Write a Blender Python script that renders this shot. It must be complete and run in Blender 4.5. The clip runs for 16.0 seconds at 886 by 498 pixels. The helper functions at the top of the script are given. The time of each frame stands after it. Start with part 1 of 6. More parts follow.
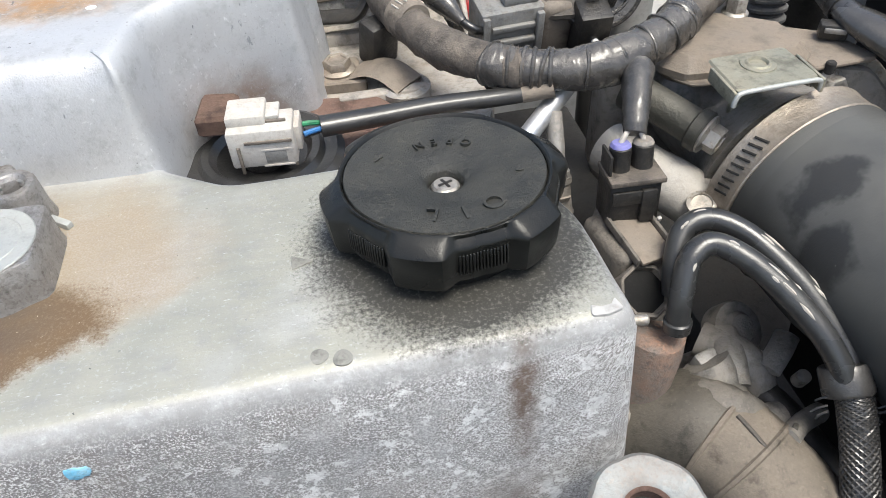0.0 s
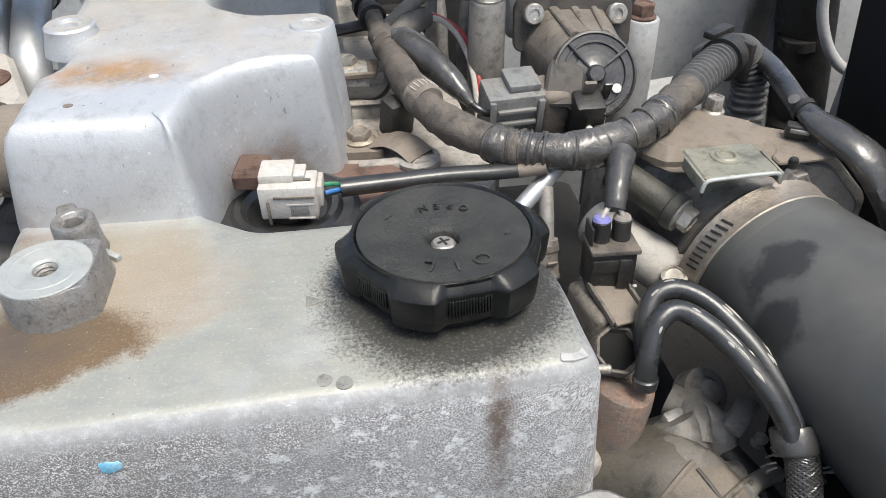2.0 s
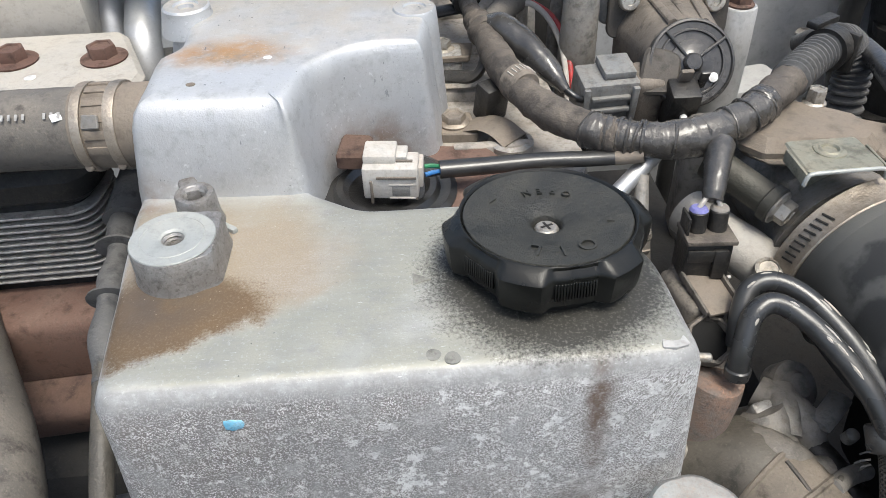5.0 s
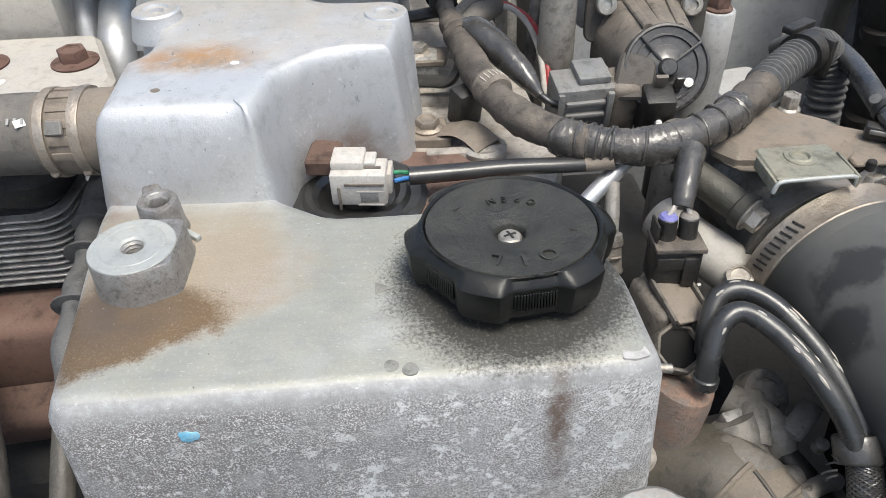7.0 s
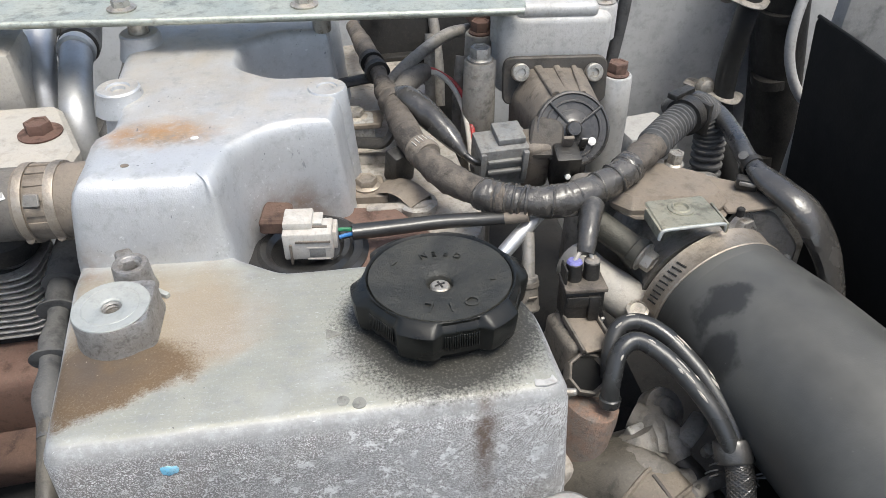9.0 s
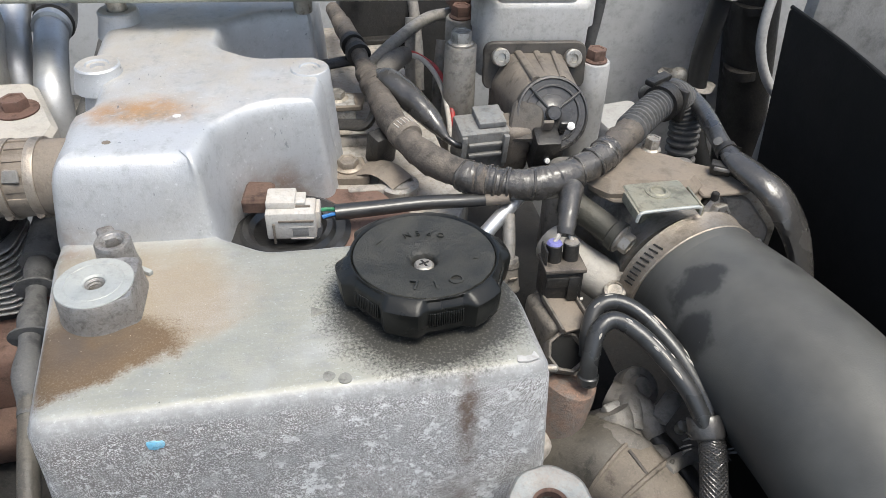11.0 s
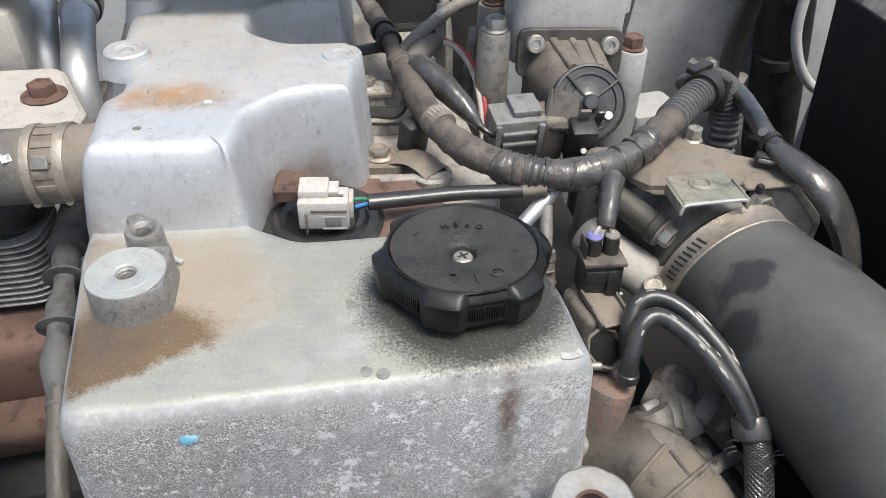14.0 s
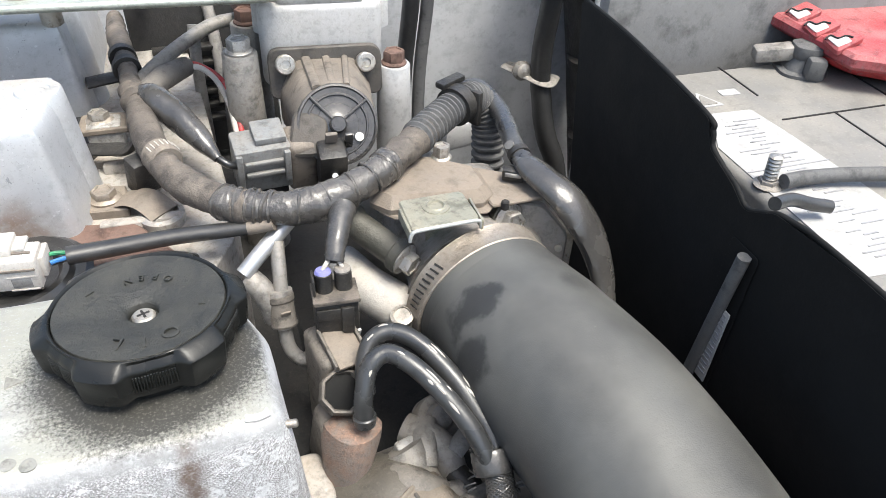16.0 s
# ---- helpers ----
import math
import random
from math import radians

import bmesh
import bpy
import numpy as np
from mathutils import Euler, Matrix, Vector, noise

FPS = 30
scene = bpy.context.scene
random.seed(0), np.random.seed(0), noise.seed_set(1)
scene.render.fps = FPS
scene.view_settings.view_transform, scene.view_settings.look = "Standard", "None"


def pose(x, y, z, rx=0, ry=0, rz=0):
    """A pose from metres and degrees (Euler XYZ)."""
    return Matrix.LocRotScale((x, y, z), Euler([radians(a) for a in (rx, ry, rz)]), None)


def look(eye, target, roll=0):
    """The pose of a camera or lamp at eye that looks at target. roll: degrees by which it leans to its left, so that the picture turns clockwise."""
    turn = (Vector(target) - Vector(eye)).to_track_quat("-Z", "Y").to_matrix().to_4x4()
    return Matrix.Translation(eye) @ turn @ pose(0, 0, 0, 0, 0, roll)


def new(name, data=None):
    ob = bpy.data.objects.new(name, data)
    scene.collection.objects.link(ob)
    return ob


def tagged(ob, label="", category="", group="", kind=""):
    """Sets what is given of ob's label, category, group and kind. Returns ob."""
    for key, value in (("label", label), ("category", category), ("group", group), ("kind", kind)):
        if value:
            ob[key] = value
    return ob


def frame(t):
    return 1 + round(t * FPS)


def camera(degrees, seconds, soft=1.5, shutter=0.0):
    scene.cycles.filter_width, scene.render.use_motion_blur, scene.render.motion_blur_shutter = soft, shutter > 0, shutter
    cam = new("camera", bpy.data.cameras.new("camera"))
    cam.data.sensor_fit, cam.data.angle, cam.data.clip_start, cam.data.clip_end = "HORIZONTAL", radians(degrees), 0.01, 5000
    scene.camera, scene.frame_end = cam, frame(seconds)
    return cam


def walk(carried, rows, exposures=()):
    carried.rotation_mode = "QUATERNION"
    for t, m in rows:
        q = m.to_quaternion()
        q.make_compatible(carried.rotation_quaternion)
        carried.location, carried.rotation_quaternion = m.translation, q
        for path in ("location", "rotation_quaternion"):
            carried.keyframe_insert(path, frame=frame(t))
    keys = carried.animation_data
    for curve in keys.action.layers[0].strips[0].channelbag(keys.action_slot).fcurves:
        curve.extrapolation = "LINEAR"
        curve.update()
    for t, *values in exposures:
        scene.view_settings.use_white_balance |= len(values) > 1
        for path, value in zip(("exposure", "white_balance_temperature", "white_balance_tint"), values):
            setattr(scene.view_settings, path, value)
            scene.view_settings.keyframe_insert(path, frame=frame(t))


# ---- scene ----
cam = camera(63.0, 16.0, soft=0.5)
PATH = [
    (0, (-0.079, -0.12, 0.161), (0.167, 1.286, -1.24), -3.3),
    (0.5, (-0.076, -0.131, 0.164), (0.173, 1.317, -1.193), -2.1),
    (1, (-0.08, -0.148, 0.179), (0.168, 1.35, -1.123), -1.0),
    (1.5, (-0.077, -0.15, 0.178), (0.175, 1.373, -1.093), -0.5),
    (2, (-0.079, -0.152, 0.181), (0.162, 1.385, -1.076), -0.4),
    (2.5, (-0.081, -0.151, 0.183), (0.154, 1.395, -1.064), -0.2),
    (3, (-0.079, -0.151, 0.182), (0.138, 1.39, -1.074), -0.7),
    (3.5, (-0.09, -0.155, 0.187), (0.05, 1.38, -1.088), -1.6),
    (3.7, (-0.098, -0.162, 0.191), (0.007, 1.367, -1.094), -1.8),
    (5.8, (-0.098, -0.151, 0.182), (-0.027, 1.362, -1.123), -2.1),
    (6, (-0.092, -0.15, 0.181), (-0.047, 1.356, -1.134), -2.9),
    (6.5, (-0.094, -0.148, 0.184), (-0.032, 1.359, -1.129), -2.0),
    (7, (-0.084, -0.153, 0.188), (0.005, 1.367, -1.109), -1.7),
    (7.5, (-0.083, -0.147, 0.191), (0.029, 1.373, -1.104), -1.7),
    (8, (-0.082, -0.135, 0.179), (0.034, 1.376, -1.126), -2.0),
    (8.5, (-0.089, -0.147, 0.193), (0.059, 1.377, -1.094), -1.4),
    (9, (-0.085, -0.185, 0.228), (0.172, 1.362, -1.013), 0.3),
    (9.2, (-0.087, -0.191, 0.229), (0.213, 1.358, -1.0), 1.2),
    (11.3, (-0.094, -0.19, 0.226), (0.238, 1.317, -1.047), 2.6),
    (11.5, (-0.098, -0.187, 0.225), (0.228, 1.316, -1.054), 2.5),
    (12, (-0.102, -0.182, 0.221), (0.197, 1.322, -1.062), 2.1),
    (12.5, (-0.101, -0.18, 0.218), (0.191, 1.314, -1.078), 2.1),
    (13, (-0.1, -0.179, 0.218), (0.187, 1.316, -1.078), 2.1),
    (13.5, (-0.104, -0.179, 0.218), (0.183, 1.322, -1.072), 2.2),
    (14, (-0.101, -0.18, 0.22), (0.191, 1.327, -1.062), 2.2),
    (14.5, (-0.042, -0.174, 0.229), (0.36, 1.311, -1.05), 2.9),
    (15, (-0.004, -0.176, 0.209), (0.483, 1.287, -1.065), 3.0),
    (15.5, (-0.008, -0.175, 0.214), (0.513, 1.276, -1.06), 3.2),
    (16, (-0.007, -0.172, 0.219), (0.534, 1.282, -1.044), 3.3),
]
walk(cam, [(t, look(eye, target, roll)) for t, eye, target, roll in PATH], exposures=[(0.0, 0.84, 6560, 6), (2.0, 0.74, 6560, 6), (6.0, 0.66, 6560, 6), (14.0, 0.70, 6560, 6), (15.0, 1.06, 6530, 6), (16.0, 1.33, 6530, 6)])

# ---- world and light ----
world = bpy.data.worlds.new("daylight")
scene.world = world
world.use_nodes = True
wn = world.node_tree
sky = wn.nodes.new("ShaderNodeTexSky")
sky.sky_type = "NISHITA"
sky.sun_disc = False
sky.sun_elevation, sky.sun_rotation = radians(71), radians(146)
sky.air_density, sky.dust_density = 1.0, 4.0
wn.nodes["Background"].inputs[1].default_value = 0.138
wn.links.new(sky.outputs[0], wn.nodes["Background"].inputs[0])
sun = new("sun", bpy.data.lights.new("sun", "SUN"))
sun.data.energy, sun.data.angle, sun.data.color = 2.1, radians(24), (1.0, 0.97, 0.92)
sun.matrix_world = look((0.30, -0.45, 1.6), (0, 0, 0))


# ---- materials ----
class Mat:
    """A small builder for node materials in world-sized coordinates."""

    def __init__(self, name, base, rough=0.5, metal=0.0, coat=0.0):
        self.m = bpy.data.materials.new(name)
        self.m.use_nodes = True
        self.t = self.m.node_tree
        self.b = self.t.nodes["Principled BSDF"]
        self.pos = self.t.nodes.new("ShaderNodeTexCoord").outputs["Object"]
        self.b.inputs["Metallic"].default_value = metal
        self.b.inputs["Roughness"].default_value = rough
        self.b.inputs["Coat Weight"].default_value = coat
        self.col = self.rgb(base)
        self.bumps = []
        self.rough = None

    def node(self, kind, **props):
        n = self.t.nodes.new(kind)
        for k, v in props.items():
            n.inputs[k].default_value = v
        return n

    def rgb(self, c):
        n = self.t.nodes.new("ShaderNodeRGB")
        n.outputs[0].default_value = (*c, 1)
        return n.outputs[0]

    def math(self, op, a, b=0.0, clamp=False):
        n = self.t.nodes.new("ShaderNodeMath")
        n.operation, n.use_clamp = op, clamp
        for i, v in enumerate((a, b)):
            if isinstance(v, (int, float)):
                n.inputs[i].default_value = v
            else:
                self.t.links.new(v, n.inputs[i])
        return n.outputs[0]

    def ramp(self, v, lo, hi):
        n = self.t.nodes.new("ShaderNodeMapRange")
        n.inputs[1].default_value, n.inputs[2].default_value = lo, hi
        self.t.links.new(v, n.inputs[0])
        return n.outputs[0]

    def noise(self, scale, lo=0.4, hi=0.6, detail=4.0, stretch=None, rough=0.55):
        n = self.t.nodes.new("ShaderNodeTexNoise")
        n.inputs["Scale"].default_value, n.inputs["Detail"].default_value = scale, detail
        n.inputs["Roughness"].default_value = rough
        src = self.pos
        if stretch:
            mp = self.t.nodes.new("ShaderNodeMapping")
            mp.inputs["Scale"].default_value = stretch
            self.t.links.new(src, mp.inputs[0])
            src = mp.outputs[0]
        self.t.links.new(src, n.inputs["Vector"])
        return self.ramp(n.outputs[0], lo, hi)

    def near(self, centre, inner, outer, scale=(1, 1, 1), wobble=0.0, wscale=60.0):
        """1 within inner of the centre, 0 beyond outer, with an uneven rim."""
        mp = self.t.nodes.new("ShaderNodeVectorMath")
        mp.operation = "SUBTRACT"
        self.t.links.new(self.pos, mp.inputs[0])
        mp.inputs[1].default_value = centre
        sc = self.t.nodes.new("ShaderNodeVectorMath")
        sc.operation = "MULTIPLY"
        self.t.links.new(mp.outputs[0], sc.inputs[0])
        sc.inputs[1].default_value = scale
        ln = self.t.nodes.new("ShaderNodeVectorMath")
        ln.operation = "LENGTH"
        self.t.links.new(sc.outputs[0], ln.inputs[0])
        d = ln.outputs["Value"]
        if wobble:
            d = self.math("ADD", d, self.math("MULTIPLY", self.noise(wscale, 0.2, 0.8), wobble))
        return self.math("SUBTRACT", 1.0, self.ramp(d, inner, outer))

    def axis(self, which, lo, hi):
        s = self.t.nodes.new("ShaderNodeSeparateXYZ")
        self.t.links.new(self.pos, s.inputs[0])
        return self.ramp(s.outputs[which], lo, hi)

    def across(self, nx, ny, lo, hi, wobble=0.0, wscale=60.0):
        """A ramp along a level direction, with an uneven front."""
        d = self.t.nodes.new("ShaderNodeVectorMath")
        d.operation = "DOT_PRODUCT"
        self.t.links.new(self.pos, d.inputs[0])
        d.inputs[1].default_value = (nx, ny, 0)
        v = d.outputs["Value"]
        if wobble:
            v = self.math("ADD", v, self.math("MULTIPLY", self.math("SUBTRACT", self.noise(wscale, 0.2, 0.8, 6), 0.5), wobble))
        return self.ramp(v, lo, hi)

    def normal_z(self, lo, hi):
        g = self.t.nodes.new("ShaderNodeNewGeometry")
        s = self.t.nodes.new("ShaderNodeSeparateXYZ")
        self.t.links.new(g.outputs["Normal"], s.inputs[0])
        return self.ramp(s.outputs[2], lo, hi)

    def mix(self, colour, fac):
        n = self.t.nodes.new("ShaderNodeMix")
        n.data_type = "RGBA"
        self.t.links.new(self.col, n.inputs[6])
        self.t.links.new(self.rgb(colour), n.inputs[7])
        if isinstance(fac, (int, float)):
            n.inputs[0].default_value = fac
        else:
            self.t.links.new(fac, n.inputs[0])
        self.col = n.outputs[2]
        return self

    def by(self, a, *rest):
        for b in rest:
            a = self.math("MULTIPLY", a, b)
        return a

    def gloss(self, fac, lo, hi):
        """Roughness from lo to hi along fac."""
        self.t.links.new(self.ramp2(fac, lo, hi), self.b.inputs["Roughness"])
        return self

    def ramp2(self, fac, lo, hi):
        n = self.t.nodes.new("ShaderNodeMapRange")
        n.inputs[3].default_value, n.inputs[4].default_value = lo, hi
        self.t.links.new(fac, n.inputs[0])
        return n.outputs[0]

    def metal(self, fac, lo, hi):
        self.t.links.new(self.ramp2(fac, lo, hi), self.b.inputs["Metallic"])
        return self

    def bump(self, height, strength=0.3, distance=0.0004):
        self.bumps.append((height, strength, distance))
        return self

    def done(self):
        last = None
        for hgt, st, di in self.bumps:
            n = self.t.nodes.new("ShaderNodeBump")
            n.inputs["Strength"].default_value, n.inputs["Distance"].default_value = st, di
            self.t.links.new(hgt, n.inputs["Height"])
            if last:
                self.t.links.new(last, n.inputs["Normal"])
            last = n.outputs[0]
        if last:
            self.t.links.new(last, self.b.inputs["Normal"])
        self.t.links.new(self.col, self.b.inputs["Base Color"])
        return self.m


def dusty(name, base, dust, amount=0.6, rough=0.5, metal=0.0, grain=900, bump=0.25, scale=45, speck=0.22, grime=0.75):
    """A surface of one base colour with dirt lying in blotches, thicker on faces that look up."""
    grey = sum(dust) / 3
    dust = tuple(d * 0.75 + grey * 0.25 for d in dust)
    m = Mat(name, base, rough, metal)
    blot = m.noise(scale, 0.35, 0.68, 6)
    fine = m.noise(grain, 0.3, 0.7, 3)
    up = m.normal_z(-0.3, 0.9)
    m.mix(dust, m.by(blot, m.math("ADD", m.by(up, 0.7), 0.3), m.math("ADD", m.by(fine, 0.5), 0.5), amount))
    m.mix(tuple(c * 0.35 for c in base), m.by(m.noise(scale * 2.3, 0.52, 0.68, 6, None, 0.65), grime))
    m.mix(tuple(d * 0.55 for d in dust), m.by(m.noise(scale * 7, 0.52, 0.66, 5, None, 0.7), grime * 0.8))
    m.mix(tuple(min(1.0, c * 1.25 + 0.01) for c in base), m.by(m.noise(scale * 5, 0.58, 0.70, 5, None, 0.7), grime * 0.6))
    m.mix(tuple(min(1.0, c * 1.35 + 0.01) for c in dust), m.by(m.noise(grain * 0.7, 0.58, 0.72, 4), up, speck))
    m.mix(tuple(c * 0.4 for c in base), m.by(m.noise(grain * 0.45, 0.60, 0.72, 3), speck))
    m.gloss(blot, rough, min(1.0, rough + 0.3))
    m.bump(fine, bump, 0.0002).bump(m.noise(scale * 5, 0.25, 0.75, 6, None, 0.65), min(1.0, bump * 1.6), 0.0006)
    return m.done()


def cast_aluminium():
    m = Mat("cast_aluminium", (0.50, 0.51, 0.525), 0.5, 0.3)
    grain = m.noise(1500, 0.3, 0.7, 2)
    top = m.normal_z(0.75, 0.95)
    side = m.math("SUBTRACT", 1.0, m.normal_z(0.25, 0.6))
    front = m.by(side, m.math("SUBTRACT", 1.0, m.axis(1, 0.02, 0.03)))
    # yellowish-grey oxide haze on the flat top
    fore = m.math("SUBTRACT", 1.0, m.axis(1, 0.098, 0.115))
    m.mix((0.335, 0.330, 0.275), m.by(top, fore, m.noise(28, 0.10, 0.50, 5), 0.92))
    m.mix((0.29, 0.295, 0.270), m.by(top, fore, m.noise(60, 0.42, 0.72, 6, (1, 5, 1)), 0.55))
    m.mix((0.43, 0.43, 0.40), m.by(top, m.noise(300, 0.60, 0.68, 4, (1, 9, 1)), 0.45))
    # corroded front face: dark skin with white bloom specks
    m.mix((0.168, 0.157, 0.155), m.by(front, m.noise(70, 0.12, 0.45, 5), 0.88))
    m.mix((0.20, 0.175, 0.16), m.by(front, m.noise(24, 0.5, 0.7, 4), 0.5))
    specks = m.by(m.noise(1450, 0.50, 0.60, 4, None, 0.7), m.noise(70, 0.15, 0.58, 5))
    m.mix((0.86, 0.87, 0.88), m.by(front, specks, 0.95))
    bloom = m.by(m.noise(1500, 0.47, 0.58, 4, None, 0.7), m.axis(0, -0.150, -0.015), m.noise(48, 0.05, 0.50, 4))
    m.mix((0.80, 0.81, 0.82), m.by(front, bloom, 0.75))
    flakes = m.noise(230, 0.565, 0.61, 9, None, 0.74)
    patch = m.by(flakes, m.axis(2, -0.012, -0.03))
    m.mix((0.80, 0.81, 0.81), m.by(front, patch, 0.9))
    big = m.by(m.noise(105, 0.555, 0.585, 9, None, 0.75), m.near((-0.055, -0.01, -0.064), 0.055, 0.105))
    m.mix((0.84, 0.85, 0.85), m.by(front, big, 0.92))
    # front fillet darkened by slope, unevenly, to tone down its bright highlight
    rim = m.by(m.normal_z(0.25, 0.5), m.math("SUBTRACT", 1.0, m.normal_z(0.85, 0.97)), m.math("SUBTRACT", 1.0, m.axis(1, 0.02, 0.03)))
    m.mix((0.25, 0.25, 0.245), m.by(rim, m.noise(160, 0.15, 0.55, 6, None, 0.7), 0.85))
    # brown run-off on the front face
    run = m.near((-0.036, -0.004, -0.02), 0.004, 0.010, (1.0, 0.35, 0.16), 0.006, 120)
    m.mix((0.14, 0.098, 0.075), m.by(run, m.noise(200, 0.1, 0.5), 0.95))
    run = m.near((-0.040, -0.008, -0.085), 0.010, 0.022, (1.0, 0.4, 0.5), 0.012, 90)
    m.mix((0.17, 0.135, 0.115), m.by(run, m.noise(150, 0.2, 0.6), 0.7))
    # orange rust film on the raised block
    film = m.near((-0.176, 0.165, 0.042), 0.020, 0.040, (0.8, 1.5, 1.0), 0.02, 70)
    m.mix((0.44, 0.215, 0.06), m.by(film, m.noise(120, 0.1, 0.5, 5), 1.0))
    m.mix((0.22, 0.14, 0.07), m.by(m.near((-0.172, 0.158, 0.042), 0.010, 0.022, (0.7, 1.8, 1.0), 0.010, 120), m.noise(260, 0.4, 0.6, 5), 0.8))
    haze = m.by(m.axis(1, 0.14, 0.18), top)
    m.mix((0.48, 0.43, 0.36), m.by(haze, m.noise(34, 0.25, 0.6, 4), 0.8))
    # brown stain low in the injector well and along the block's root
    m.mix((0.25, 0.16, 0.11), m.by(m.near((-0.112, 0.150, -0.012), 0.014, 0.036, (0.9, 1, 1.1), 0.012, 70), m.noise(120, 0.2, 0.6, 5), 0.9))
    m.mix((0.30, 0.23, 0.18), m.by(m.near((-0.214, 0.105, 0.0), 0.008, 0.022, (1, 1, 0.8), 0.01, 80), m.noise(180, 0.25, 0.6, 4), 0.8))
    # grey smudges and fine grain in the casting skin
    m.mix((0.27, 0.275, 0.275), m.by(m.noise(110, 0.52, 0.72, 7, None, 0.7), 0.55))
    m.mix((0.56, 0.57, 0.575), m.by(m.noise(600, 0.56, 0.68, 4, None, 0.7), 0.35))
    m.mix((0.26, 0.26, 0.25), m.by(m.noise(900, 0.58, 0.68, 4, None, 0.7), 0.4))
    m.mix((0.66, 0.67, 0.68), m.by(m.noise(520, 0.62, 0.66, 3, None, 0.6), m.noise(45, 0.46, 0.64, 4), side, 0.6))
    m.mix((0.33, 0.33, 0.325), m.by(m.noise(38, 0.45, 0.70, 5, (1, 1, 0.5)), 0.18))
    # thin dark gouges on the well wall
    m.mix((0.16, 0.17, 0.19), m.by(m.near((-0.115, 0.165, 0.02), 0.016, 0.027, (1, 1, 0.8)), m.noise(200, 0.66, 0.70, 5, (2.0, 1, 0.7)), 0.55))
    # dark pits and scratches
    m.mix((0.08, 0.08, 0.08), m.by(m.noise(420, 0.74, 0.78, 2), 0.8))
    m.mix((0.75, 0.76, 0.77), m.by(m.noise(240, 0.66, 0.72, 5, (1, 6, 1)), 0.6))
    m.mix((0.10, 0.11, 0.13), m.by(m.noise(130, 0.72, 0.76, 3, (2.2, 1, 1)), 0.7))
    # brown oil dust round the low mounting boss, ending along a slanting tide line
    tide = m.across(-0.418, 0.908, 0.0900, 0.0965, 0.010, 90)
    oil = m.by(tide, m.near((-0.178, 0.060, 0.0), 0.042, 0.066, (0.88, 1.0, 1.0), 0.020, 50))
    oil2 = m.by(tide, m.near((-0.190, 0.034, 0.0), 0.030, 0.046, (0.75, 1.15, 1.0), 0.014, 60))
    sand = m.noise(1400, 0.35, 0.6, 2)
    m.mix((0.27, 0.205, 0.14), m.by(oil, m.normal_z(0.5, 0.8), m.math("ADD", m.by(sand, 0.35), 0.5), 0.95))
    grit = m.math("ADD", m.by(m.noise(900, 0.3, 0.7, 5, None, 0.75), 0.5), m.by(oil2, 0.72))
    m.mix((0.125, 0.078, 0.038), m.by(m.ramp(grit, 0.48, 0.95), m.normal_z(0.5, 0.8), 0.94))
    m.mix((0.085, 0.068, 0.055), m.by(m.near((-0.192, 0.046, 0.0), 0.016, 0.034, (0.9, 1, 0.9), 0.016, 60), m.noise(60, 0.2, 0.5), 0.85))
    m.mix((0.55, 0.50, 0.41), m.by(oil, m.noise(800, 0.70, 0.74, 2), 0.6))
    # black soot seeping from under the filler cap
    m.mix((0.17, 0.165, 0.14), m.by(m.near((-0.043, 0.043, 0.0), 0.038, 0.060, (0.95, 1, 1), 0.016, 45), m.normal_z(0.4, 0.8), 0.72))
    soot = m.near((-0.046, 0.048, 0.0), 0.043, 0.065, (1.0, 1.0, 1.0), 0.012, 60)
    grit = m.math("ADD", m.by(m.noise(750, 0.3, 0.7, 5, None, 0.75), 0.6), m.by(soot, 0.72))
    m.mix((0.018, 0.017, 0.015), m.by(m.ramp(grit, 0.55, 0.99), m.normal_z(0.4, 0.8), 0.92))
    m.gloss(m.noise(80, 0.3, 0.7, 4), 0.36, 0.60)
    m.metal(m.by(m.math("SUBTRACT", 1.0, soot), m.math("SUBTRACT", 1.0, oil), m.math("SUBTRACT", 1.0, front), m.math("SUBTRACT", 1.0, rim)), 0.05, 0.40)
    m.bump(grain, 0.35, 0.00015).bump(m.noise(220, 0.3, 0.7, 5), 0.3, 0.0004).bump(m.by(front, specks), 0.6, 0.0004)
    return m.done()


ALU = cast_aluminium()
MACHINED = dusty("machined_aluminium", (0.42, 0.435, 0.42), (0.40, 0.385, 0.34), 0.5, 0.48, 0.45, 1600, 0.15, 60, grime=0.25)
ALU_PIPE = dusty("bare_aluminium", (0.55, 0.56, 0.57), (0.4, 0.37, 0.33), 0.4, 0.36, 0.8, 1200, 0.1, 40, grime=0.15)
ALU_DULL = dusty("dull_aluminium", (0.50, 0.50, 0.49), (0.33, 0.27, 0.2), 0.7, 0.45, 0.6)
CAST_GREY = dusty("grey_cast_metal", (0.26, 0.25, 0.235), (0.33, 0.275, 0.21), 0.8, 0.5, 0.4)
SPOT = dusty("oil_darkened_aluminium", (0.26, 0.26, 0.235), (0.19, 0.18, 0.155), 0.6, 0.5, 0.2)
CAP = dusty("black_cap_plastic", (0.007, 0.0075, 0.007), (0.020, 0.020, 0.018), 0.5, 0.20, 0.0, 1700, 0.08, 50, 0.1, grime=0.3)
CAP.node_tree.nodes["Principled BSDF"].inputs["Specular IOR Level"].default_value = 0.35
CAP_TOP = dusty("grained_cap_plastic", (0.021, 0.021, 0.018), (0.060, 0.058, 0.046), 0.7, 0.40, 0.0, 1900, 0.55, 55, 0.15, grime=0.3)
BLACK = dusty("black_plastic", (0.014, 0.014, 0.014), (0.085, 0.072, 0.056), 0.5, 0.3, 0, 900, 0.25, 60, 0.12)
